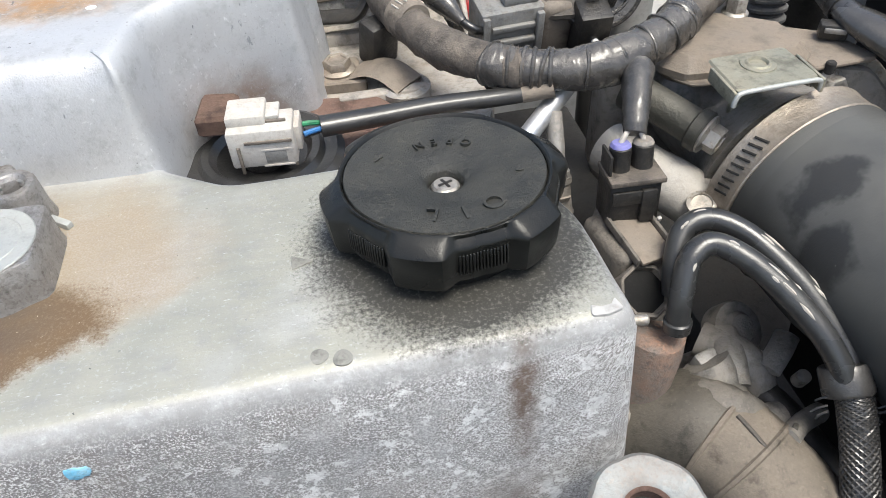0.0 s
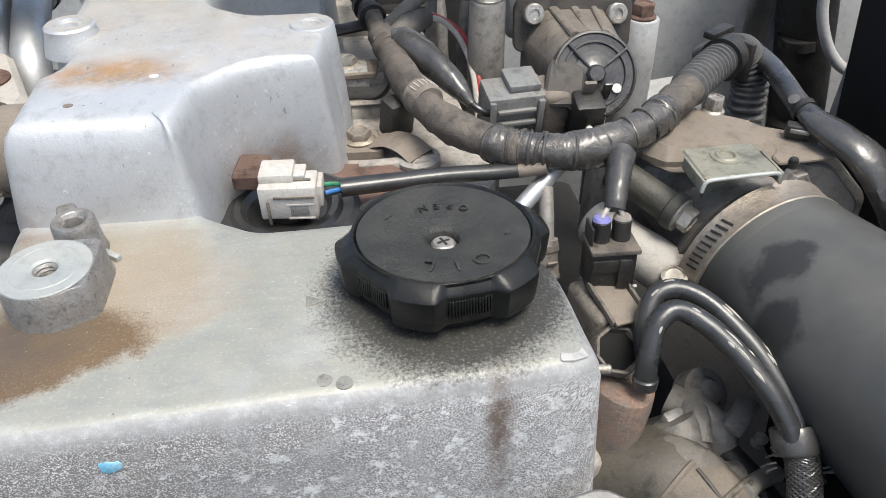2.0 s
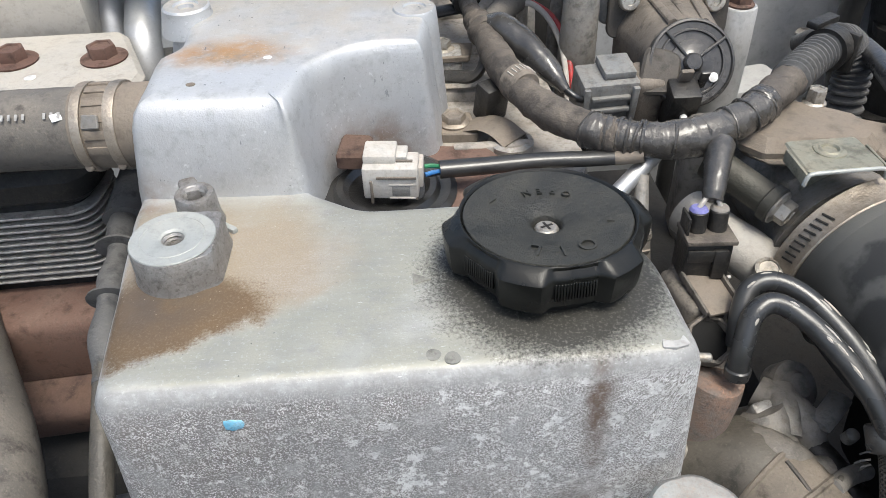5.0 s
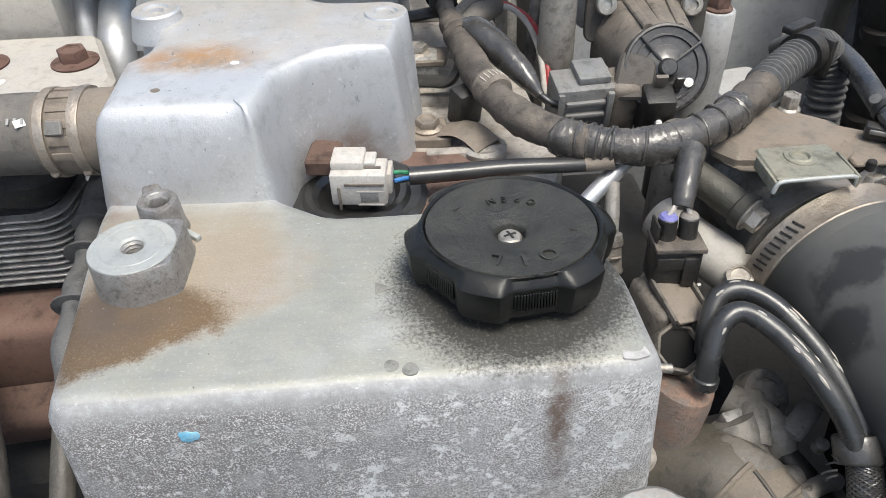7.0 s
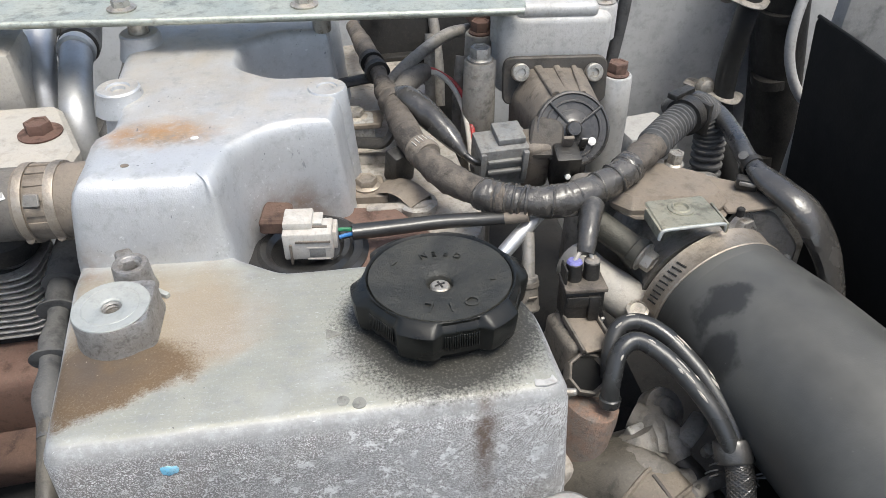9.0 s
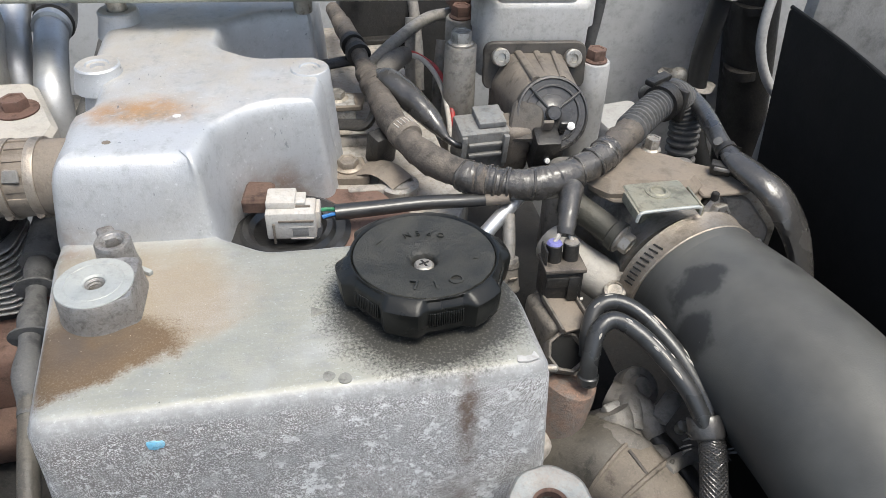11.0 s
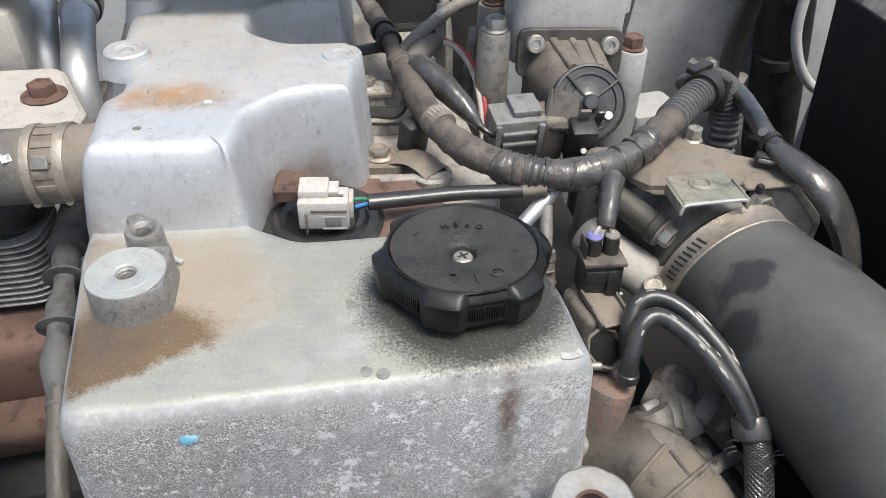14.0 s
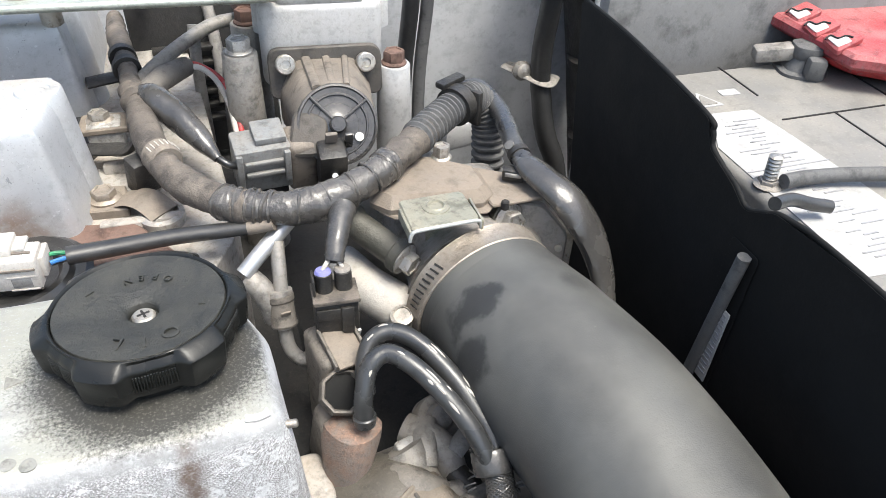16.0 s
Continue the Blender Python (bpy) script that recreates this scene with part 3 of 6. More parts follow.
lathe(b := B(), [(0.0160, 0.0140), (0.0163, 0.0150), (0.0160, 0.0154), (0.0124, 0.0154), (0.0122, 0.0152), (0.0118, 0.0152), (0.0116, 0.0154), (0.0054, 0.0154), (0.0050, 0.0153), (0.0043, 0.0145), (0.0043, 0.0140)], (-0.1885, 0.0635, 0), seg=56, hollow=True)
face_ring = part("machined_face", b, MACHINED, boss, "bright machined ring with a threaded hole")
lathe(b := B(), [(0.0047, 0.0144), (0.0041, 0.0137), (0.0036, 0.0130), (0.0040, 0.0122), (0.0035, 0.0114), (0.0039, 0.0106), (0.0034, 0.0098), (0.0034, 0.0060), (0.0002, 0.0058)], (-0.1885, 0.0635, 0), hollow=True)
part("thread", b, BOLT, face_ring, "oily steel thread insert")
lathe(b := B(), [(0.0100, -0.001), (0.0088, 0.004), (0.0082, 0.0145), (0.0076, 0.0155), (0.0056, 0.0155), (0.0054, 0.0153), (0.0044, 0.0142), (0.0038, 0.0134), (0.0042, 0.0126), (0.0038, 0.0118), (0.0042, 0.0110), (0.0038, 0.0102), (0.0038, 0.0050), (0.0002, 0.0048)], (-0.1855, 0.0920, 0))
box(b, (-0.1895, 0.0995, 0.006), (0.008, 0.012, 0.018), (0, 0, 20), 0.002)
stub = part("threaded_stub", b, BOSSCAST, cover, "drilled aluminium stub with a bright thread")
lathe(b := B(), [(0.0043, 0.0143), (0.0037, 0.0134), (0.0041, 0.0126), (0.0037, 0.0118), (0.0041, 0.0110), (0.0037, 0.0102), (0.0036, 0.0060)], (-0.1855, 0.0920, 0), hollow=True)
part("thread", b, BOLT, stub)
box(b := B(), (-0.1745, 0.0865, 0.0008), (0.011, 0.0028, 0.0030), (0, 0, -38), 0.0008)
part("casting_rib", b, MACHINED, cover)
slab(b := B(), [(-0.0985, 0.0440, 0.0004), (-0.0915, 0.0465, 0.0002), (-0.0985, 0.0505, 0.0004)], 0.0005, 0.002, 0.0002)
part("arrow_mark", b, SPOT, cover, "small cast triangle mark")
for (x, y, r) in ((-0.0932, 0.0085, 0.0026), (-0.0868, 0.0065, 0.0028)):
    lathe(b := B(), [(r, -0.0005), (r, 0.00015), (r * 0.6, 0.0002), (r * 0.55, 0.00005), (0.0002, 0.00005)], (x, y, 0), seg=20, shape=lambda a, j: 1 + 0.05 * math.sin(3 * a + r * 9000))
    part("oil_spot", b, SPOT, cover, "dark round oil spot")
slab(b := B(), [(-0.0150, 0.0040, 0.001), (-0.0100, 0.0034, 0.001), (-0.0050, 0.0046, 0.001), (-0.0062, 0.0092, 0.0005), (-0.0078, 0.0070, 0.0005), (-0.0110, 0.0066, 0.0005), (-0.0140, 0.0078, 0.0005)], 0.00025, 0.002, 0.0001)
part("chip", b, PALE, cover, "bright chipped corner")
lathe(b := B(), [(0.0030, -0.003), (0.0030, 0.0000), (0.0025, 0.0002), (0.0002, 0.0002)], (-0.1625, -0.0026, -0.0155), (0, -1, 0.1), 20, shape=lambda a, j: (1.15 if math.cos(a) ** 2 > 0.5 else 0.85) + 0.1 * math.sin(3 * a + 1))
part("paint_mark", b, BLUEPAINT, cover, "light blue paint dab")
for x, y in ((-0.1575, 0.1565), (-0.1880, 0.1340)):
    lathe(b := B(), [(0.0016, 0.041), (0.0016, 0.0427), (0.0012, 0.0429), (0.0002, 0.0429)], (x, y, 0), seg=10, shape=lambda a, j: 1 + 0.3 * math.cos(a) ** 2)
    part("paint_fleck", b, WHITEPAINT if y > 0.15 else TAN, cover)
# injector well: gasket and dark collar
b = B()
lathe(b, [(0.034, -0.05), (0.034, -0.016), (0.031, -0.0145), (0.028, -0.0155), (0.026, -0.0155), (0.024, -0.013), (0.021, -0.013), (0.0185, -0.016), (0.0004, -0.017)], (-0.108, 0.130, 0), seg=40)
part("well_seal", b, RUBBER, cover, "dark rubber seal ring in the injector well")
slab(b := B(), [(-0.128, 0.088, 0.01), (-0.04, 0.085, 0.01), (-0.03, 0.125, 0.01), (-0.055, 0.165, 0.01), (-0.118, 0.175, 0.01)], -0.017, 0.06, 0.002)
part("well_floor", b, RUST_RED, cover, "rust-brown floor of the injector well")
lathe(b := B(), [(0.034, -0.05), (0.034, -0.016), (0.0004, -0.017)], (-0.108, 0.258, 0), seg=32)
part("well_seal", b, RUBBER, cover)

# ---- oil filler cap ----
CX, CY = -0.0462, 0.0558
cap = thing("oil_filler_cap", (CX, CY, 0.008), "black plastic oil filler cap with six scalloped grips", "oil cap")
cap.rotation_euler = (radians(-4.2), 0, radians(0))
SCALLOPS, TURNED = 6, radians(-84)


def lobes(depth):
    """Wide lobes with crisp corners between flat finger recesses."""
    def f(a, j=0):
        step = 2 * math.pi / SCALLOPS
        d = abs((a - TURNED + step / 2) % step - step / 2)
        t = min(1.0, max(0.0, (radians(20) - d) / radians(8.5)))
        bow = 0.16 * (1 - min(1.0, d / radians(12))) ** 2
        return 1 - depth * (t * t * (3 - 2 * t) + bow * t)
    return f


grip = lobes(0.105)
b = B()
CAP_PROFILE = [(0.0300, -0.003), (0.0300, 0.0026), (0.0374, 0.0028), (0.0386, 0.0036), (0.0392, 0.0060), (0.0401, 0.0152), (0.0399, 0.0162), (0.0392, 0.0170), (0.0368, 0.0187), (0.0346, 0.0201), (0.0336, 0.0203), (0.0330, 0.0200), (0.0324, 0.0192)]
RECESS = (0, 0, 1, 1, 1, 1, 1, 0.98, 0.80, 0.22, 0, 0, 0)
lathe(b, CAP_PROFILE, (CX, CY, 0), seg=216, hollow=True, shape=lambda a, j: 1 - RECESS[j] * (1 - grip(a)))
part("grip_ring", b, CAP, cap, angle=26)
b = B()
lathe(b, [(0.0321, 0.0060), (0.0322, 0.0192), (0.0318, 0.0198), (0.0290, 0.0196), (0.0150, 0.0177), (0.0085, 0.0164), (0.0068, 0.0155), (0.0060, 0.0147), (0.0056, 0.0120), (0.0002, 0.0118)], (CX, CY, 0), seg=72)
disc = part("dished_disc", b, CAP_TOP, cap, "grained black disc with moulded lettering")
lathe(b := B(), [(0.0046, 0.0110), (0.0046, 0.0134), (0.0038, 0.0142), (0.0002, 0.0145)], (CX, CY, 0), seg=28)
screw = part("screw", b, STEEL, cap, "cross-head steel screw")
b = B()
for rz in (20, 110):
    box(b, (CX, CY, 0.0144), (0.0050, 0.0010, 0.0004), (0, 0, rz), 0.0001)
part("cross_slot", b, DARK, screw)
for k in range(SCALLOPS):
    a0 = TURNED + k * 2 * math.pi / SCALLOPS
    for i in range(-7, 8):
        a = a0 + i * 0.029
        r = 0.0397 * grip(a) + 0.0002
        bb = B()
        box(bb, (CX + r * math.cos(a), CY + r * math.sin(a), 0.0108), (0.0012, 0.0007, 0.0072), (0, 0, math.degrees(a)), 0.0002, 1)
        part("grip_rib", bb, CAP, cap)
for text, rad, size, step, base in (("OIL", 0.0225, 0.0090, 24.5, -86.5), ("OPEN", 0.0185, 0.0048, 17, 81)):
    for i, ch in enumerate(text):
        # letters read from the far side of the cap
        off = (i - (len(text) - 1) / 2) * step
        ang = radians(base - off) if text == "OIL" else radians(base + off)
        turn = (math.degrees(ang) + 90 + 180) if text == "OIL" else (math.degrees(ang) + 90)
        zz = 0.0179 + 0.0019 * (rad - 0.0150) / 0.014
        lettering(ch, size, pose(CX + rad * math.cos(ang), CY + rad * math.sin(ang), zz, 0, 0, turn), CAP_TOP, disc, "lettering", 0.0006)
for a, rz in ((-11, -14), (147, 150)):
    r = 0.0235
    slab(b := B(), [(-0.002, -0.0014, 0.0002), (0.002, 0, 0.0002), (-0.002, 0.0014, 0.0002)], 0.0003, 0.0006, 0.0001, pose(CX + r * math.cos(radians(a)), CY + r * math.sin(radians(a)), 0.0191, 0, 0, rz + 90))
    part("arrow", b, CAP_TOP, disc)

# ---- injector plug with its wires ----
plug = thing("injector_plug", (-0.104, 0.126, -0.016), "dusty white plastic electrical plug on an injector", "plug")
PR = (0, 0, -6)
b = B()
box(b, (-0.1050, 0.1225, -0.0030), (0.0255, 0.0150, 0.0165), PR, 0.0012)
part("housing", b, WHITE_PL, plug)
box(b := B(), (-0.1095, 0.1270, 0.0066), (0.0150, 0.0140, 0.0050), PR, 0.0010)
part("latch_block", b, WHITE_PL, plug)
for dx, dz, sx, sz in ((0.0045, 0.0000, 0.012, 0.0010), (0.0045, -0.0072, 0.012, 0.0010)):
    box(b := B(), (-0.1050 + dx, 0.1148, -0.0035 + dz), (sx, 0.0012, sz), PR, 0.0003)
    part("clip_rib", b, WHITE_PL, plug)
box(b := B(), (-0.1010, 0.1152, -0.0068), (0.0085, 0.0016, 0.0055), PR, 0.0004)
part("clip_window", b, GREY_PL, plug, "grey latch window")
for dx, dy, dz, sx, sy, sz in ((0.002, -0.0078, 0.0035, 0.018, 0.0012, 0.0012), (-0.0095, -0.0078, -0.0035, 0.0012, 0.0012, 0.012), (0.0110, -0.0078, -0.0050, 0.0010, 0.0012, 0.008), (0.005, -0.002, 0.0085, 0.010, 0.0012, 0.0012), (-0.002, 0.0005, 0.0098, 0.008, 0.0010, 0.0010)):
    box(b := B(), (-0.1050 + dx, 0.1225 + dy, -0.0030 + dz), (sx, sy, sz), PR, 0.0001)
    part("slot", b, BROWN_PL, plug, "dark moulded slot")
box(b := B(), (-0.1000, 0.1270, 0.0060), (0.0060, 0.0100, 0.0020), PR, 0.0006)
part("latch_arm", b, WHITE_PL, plug)
box(b := B(), (-0.0915, 0.1240, -0.0025), (0.0030, 0.0120, 0.0110), PR, 0.0008)
part("rear_seal", b, WHITE_PL, plug)
cyl(b := B(), (-0.108, 0.128, -0.020), (-0.106, 0.125, -0.009), 0.0085)
part("neck", b, BLACK, plug)
slab(b := B(), [(-0.1310, 0.1330, 0.002), (-0.1130, 0.1310, 0.002), (-0.1130, 0.1500, 0.003), (-0.1280, 0.1530, 0.003)], 0.0030, 0.009, 0.0015)
part("tab", b, RUST, plug, "rusty retaining tab")
for i, (mat, dy, dz) in enumerate(((GREENWIRE, 0.003, 0.001), (BLUEWIRE, -0.001, -0.001), (BLACK, 0.001, -0.003))):
    tube(b := B(), [(-0.0895, 0.1235 + dy, -0.003 + dz), (-0.086, 0.1245 + dy * 0.7, -0.003 + dz), (-0.081, 0.126 + dy * 0.5, -0.004 + dz * 0.5)], 0.0011, 8, 4)
    part("wire", b, mat, plug)


def wrinkle_end(i, u, a):
    return 1 + 0.08 * u * math.sin(3 * a + 0.6)


sleeve = thing("wire_sleeve", (-0.03, 0.126, -0.012), "glossy black plastic sleeve round injector wires", "wire sleeve")
tube(b := B(), [(-0.0825, 0.1262, -0.0042), (-0.060, 0.1275, -0.0045), (-0.035, 0.1280, -0.004), (-0.010, 0.1255, -0.003), (0.008, 0.1225, -0.001)], lambda u: 0.0049 - 0.0009 * u, 16, 8, 0.85)
part("sleeve", b, RUBBER, sleeve)
tube(b := B(), [(0.000, 0.1240, -0.0020), (0.006, 0.1229, -0.0010), (0.0125, 0.1216, 0.0008)], lambda u: 0.0044 + 0.0010 * u * u, 16, 8, 0.85, wave=wrinkle_end)
part("tape_end", b, TAN, sleeve, "torn tan tape end")

# ---- main wiring harness ----
harness = thing("wiring_harness", (0.02, 0.13, -0.02), "thick taped wiring harness, brown with dust", "wiring harness")
HP = [(-0.064, 0.395, 0.004), (-0.060, 0.345, 0.010), (-0.0535, 0.290, 0.012), (-0.050, 0.238, 0.010), (-0.0405, 0.191, 0.008), (-0.0265, 0.157, 0.006), (-0.005, 0.135, 0.005), (0.018, 0.125, 0.005), (0.043, 0.125, 0.007), (0.067, 0.137, 0.009), (0.096, 0.162, 0.010), (0.118, 0.183, 0.011), (0.136, 0.197, 0.012)]


def wrinkle(amp, f):
    return lambda i, u, a: 1 + amp * noise.noise((u * f, math.cos(a) * 1.6, math.sin(a) * 1.6)) + amp * 0.6 * (i % 2)


def wrapped(amp, turns, f):
    """Overlapping tape turns, each with a raised edge, on a lumpy core."""
    def w(i, u, a):
        k = (u * turns + a / (2 * math.pi)) % 1.0
        return 1 + amp * (k - 0.5) + 1.2 * amp * noise.noise((u * f, math.cos(a) * 1.3, math.sin(a) * 1.3)) + 0.5 * amp * noise.noise((u * f * 5, math.cos(a) * 3, math.sin(a) * 3))
    return w


LUMP = (-0.0478, 0.2420, 0.0105)
tube(b := B(), HP[:3] + [(-0.0515, 0.262, 0.0115), LUMP], lambda u: 0.0056 + 0.0016 * math.sin(5 * u) ** 2, 20, 24, wave=wrapped(0.10, 10, 9))
part("upper_run", b, WEAVE, harness, "dusty cloth-taped run")
tube(b := B(), [(-0.0495, 0.2580, 0.0115), LUMP, HP[4], HP[5], HP[6], (0.004, 0.130, 0.005)], lambda u: 0.0070 + 0.0014 * math.sin(min(1.0, u * 2.2) * 1.57) + 0.0005 * math.sin(23 * u), 24, 26, wave=wrapped(0.09, 13, 14))
part("cloth_run", b, WEAVE, harness, "dusty cloth-taped run")
for u, r, ax in ((( -0.0500, 0.2560, 0.0115), 0.0080, (0.15, -1, 0)), ((-0.0478, 0.2440, 0.0105), 0.0090, (0.3, -1, 0))):
    lathe(b := B(), [(r * 0.86, -0.004), (r, -0.002), (r * 1.03, 0.001), (r * 0.88, 0.004)], u, ax, 22, shape=lambda a, j: 1 + 0.06 * math.sin(2 * a + j) + 0.04 * math.sin(5 * a))
    part("bound_joint", b, WEAVE, harness, "lumpy tape binding at the branch")
tube(b := B(), [(-0.010, 0.1395, 0.005), HP[6], HP[7], HP[8], HP[9], (0.078, 0.146, 0.0095)], lambda u: 0.0089 + 0.0005 * math.sin(14 * u), 28, 34, wave=wrapped(0.07, 9, 14))
part("vinyl_run", b, CREASED, harness, "glossy black vinyl tape wrap")
rnd = random.Random(21)
vinyl_line = spline([HP[6], HP[7], HP[8], HP[9], (0.078, 0.146, 0.0095)], 16)
for k in (2, 6, 8, 11, 13, 21, 30, 38, 46, 57):
    q, d = vinyl_line[k], (vinyl_line[k + 1] - vinyl_line[k]).normalized()
    d = (d + Vector((rnd.uniform(-0.18, 0.18), rnd.uniform(-0.18, 0.18), rnd.uniform(-0.18, 0.18)))).normalized()
    lathe(b := B(), [(0.0086, -0.0009), (0.0093, -0.0006), (0.00955, 0.0), (0.0091, 0.0007), (0.0086, 0.0010)], q, d, 30, hollow=True, shape=lambda a, j: 1 + 0.025 * math.sin(2 * a + k) + 0.018 * math.sin(5 * a + 2 * k))
    part("tape_fold", b, CREASED, harness)
tube(b := B(), [(0.070, 0.139, 0.009), HP[10], (0.106, 0.171, 0.0105)], lambda u: 0.0086, 24, 34, wave=wrapped(0.10, 5, 8))
part("worn_run", b, WEAVE, harness, "dust-covered tape run")


def corrugated(points, r, count, seg=20):
    bm = B()
    tube(bm, points, r, seg, max(4, count * 4 // (len(points) - 1)), wave=lambda i, u, a: 1.07 if (i // 2) % 2 else 0.88)
    return bm


part("corrugated_sleeve", corrugated([(0.098, 0.164, 0.0105), HP[11], HP[12], (0.146, 0.203, 0.010)], 0.0094, 20), CONDUIT, harness, "grey dusty corrugated conduit")
part("corrugated_elbow", corrugated([(0.139, 0.199, 0.012), (0.150, 0.205, 0.008), (0.157, 0.203, -0.004), (0.158, 0.200, -0.022), (0.158, 0.196, -0.05)], 0.0100, 18), CONDUIT, harness, "grey dusty corrugated conduit")
b = B()
cd = (Vector(HP[12]) - Vector(HP[11])).normalized()
lathe(b, [(0.0108, -0.004), (0.0122, -0.004), (0.0122, 0.004), (0.0108, 0.004)], Vector(HP[12]) - cd * 0.004, cd, 24)
box(b, (0.131, 0.203, 0.0235), (0.020, 0.007, 0.004), (0, 0, 30), 0.001)
box(b, (0.144, 0.192, 0.010), (0.004, 0.008, 0.022), (0, 0, 30), 0.001)
clip = part("clip", b, BLACK, harness, "black plastic harness clip")
b = B()
lathe(b, [(0.0084, -0.006), (0.0094, -0.005), (0.0096, 0.004), (0.0086, 0.006)], (-0.0365, 0.182, 0.0078), (0.4, -0.9, 0), 22)
part("printed_band", b, BROWN_PL, harness, "worn band with pale print")
for i in range(8):
    a = radians(22 + i * 15)
    box(bb := B(), (-0.0365 + 0.0097 * 0.91 * math.cos(a), 0.182 + 0.0097 * 0.41 * math.cos(a), 0.0078 + 0.0097 * math.sin(a)), (0.0007, 0.0055, 0.0007), (0, 0, 24), 0.0001, 1)
    part("print_bar", bb, PLATE, harness)
for u in ((-0.056, 0.305, 0.012), (-0.0535, 0.288, 0.012)):
    lathe(b := B(), [(0.0082, -0.003), (0.0086, -0.003), (0.0086, 0.003), (0.0082, 0.003)], u, (0.15, -1, 0), 20)
    part("tie", b, BLACK, harness)

spindle = thing("branch_sleeve", (-0.025, 0.215, 0.0), "shiny black taped spindle-shaped branch of wires", "wire sleeve")
tube(b := B(), [(-0.0440, 0.2480, 0.0135), (-0.0370, 0.2370, 0.0145), (-0.0255, 0.2200, 0.0095), (-0.0150, 0.2030, 0.0025), (-0.0085, 0.1930, -0.0035)], lambda u: 0.0024 + 0.0062 * math.sin(math.pi * min(1, 0.20 + u * 0.79)) ** 1.1, 22, 18, wave=wrapped(0.06, 2, 6))
part("wrap", b, GLOSSTAPE, spindle)
tube(b := B(), [(-0.0095, 0.1950, -0.0030), (-0.0040, 0.1900, -0.0060), (0.0010, 0.1920, -0.0090)], 0.0022, 10, 5)
part("wire_end", b, RUBBER, spindle)
pair = thing("red_white_wires", (-0.02, 0.27, -0.01), "pair of curved red and white wires out of a grey sleeve", "wire")
tube(b := B(), [(-0.0440, 0.2500, 0.0110), (-0.0370, 0.2660, 0.0105), (-0.0280, 0.2860, 0.0070), (-0.0190, 0.3010, 0.0040)], lambda u: 0.0062 + 0.0012 * math.sin(3 * u), 18, 10, wave=wrapped(0.05, 3, 5))
part("grey_sleeve", b, GREY_HOSE, pair, "dusty grey tape sleeve")
for mat, d in ((REDWIRE, 0.0016), (WHITE_PL, -0.0016)):
    tube(b := B(), [(-0.0215, 0.2980, 0.0050 + d), (-0.0110, 0.2990 + d, 0.0040), (0.0000 + d, 0.2870, -0.0010), (0.0055 + d, 0.2690, -0.0100), (0.0070 + d, 0.2520, -0.0240), (0.0070 + d, 0.2400, -0.0450)], 0.0019, 10, 6)
    part("wire", b, mat, pair)

# ---- small pipes and straps behind the harness ----
for pts, r, mat, nm, lab in (
    ([(-0.080, 0.298, 0.000), (-0.060, 0.300, 0.002), (-0.048, 0.300, 0.003)], 0.0065, BLACK, "strap", "flat black rubber strap from the cover"),
    ([(-0.080, 0.232, -0.010), (-0.066, 0.226, -0.008), (-0.055, 0.218, -0.004), (-0.049, 0.226, 0.004), (-0.050, 0.240, 0.008)], 0.0062, BLACK, "strap", "flat black rubber strap from the cover"),
    ([(-0.05, 0.36, 0.03), (-0.03, 0.41, 0.035), (-0.002, 0.405, 0.02), (0.004, 0.385, -0.02), (0.004, 0.37, -0.06)], 0.0045, CAST_GREY, "pipe", "bent grey steel pipe"),
    ([(-0.052, 0.270, 0.006), (-0.03, 0.295, 0.014), (0.000, 0.325, 0.020), (0.02, 0.335, 0.020)], 0.0045, CAST_GREY, "pipe", "straight grey steel pipe"),
    ([(-0.01, 0.33, 0.02), (-0.012, 0.32, -0.01), (-0.012, 0.31, -0.06)], 0.004, CAST_GREY, "pipe", "thin grey steel pipe"),
    ([(0.010, 0.31, 0.01), (0.006, 0.30, -0.02), (0.004, 0.29, -0.08)], 0.004, CAST_GREY, "pipe", "thin grey steel pipe"),
    ([(-0.055, 0.43, 0.005), (0.0, 0.44, 0.005), (0.05, 0.44, 0.0)], 0.024, RUBBER, "hose", "thick black rubber hose behind the engine"),
):
    tube(b := B(), pts, r, 14, 8, 0.45 if nm == "strap" else 1.0)
    solo(nm, b, mat, lab, nm, "rubber straps" if nm == "strap" else "small pipes" if nm == "pipe" else "")
cooler = thing("ribbed_cooler", (-0.015, 0.37, -0.08), "dark ribbed part behind the pipes", "cooler")
for i in range(6):
    box(b := B(), (-0.020, 0.375 + 0.002 * i, -0.075 + 0.011 * i), (0.046, 0.010, 0.004), (0, 0, 4), 0.001)
    part("fin", b, BLACK, cooler)
# wide dark slab added to hide the bright wall between the posts
box(b := B(), (-0.005, 0.400, -0.050), (0.105, 0.016, 0.130), (-6, 0, 4), 0.004)
part("core", b, DARK, cooler)

# head bolts and brackets
bolts = thing("head_bracket", (-0.065, 0.19, -0.022), "dusty steel bracket bolted to the cylinder head", "bracket", "head brackets")
slab(b := B(), [(-0.081, 0.178, 0.002), (-0.058, 0.176, 0.002), (-0.060, 0.200, 0.002), (-0.081, 0.202, 0.002)], -0.0165, 0.006)
part("plate", b, TAN, bolts)
hexa(b := B(), (-0.0705, 0.1885, -0.0165), (0, 0, 1), 0.0115, 0.006, 0.0085)
part("bolt", b, CLAMP, bolts)
tube(b := B(), [(-0.062, 0.187, -0.017), (-0.054, 0.181, -0.013), (-0.047, 0.174, -0.0125), (-0.040, 0.166, -0.016)], 0.009, 12, 5, 0.12)
part("wavy_strip", b, TAN, bolts)
bolts2 = thing("head_bracket", (-0.07, 0.25, -0.022), "dusty steel bracket bolted to the cylinder head", "bracket", "head brackets")
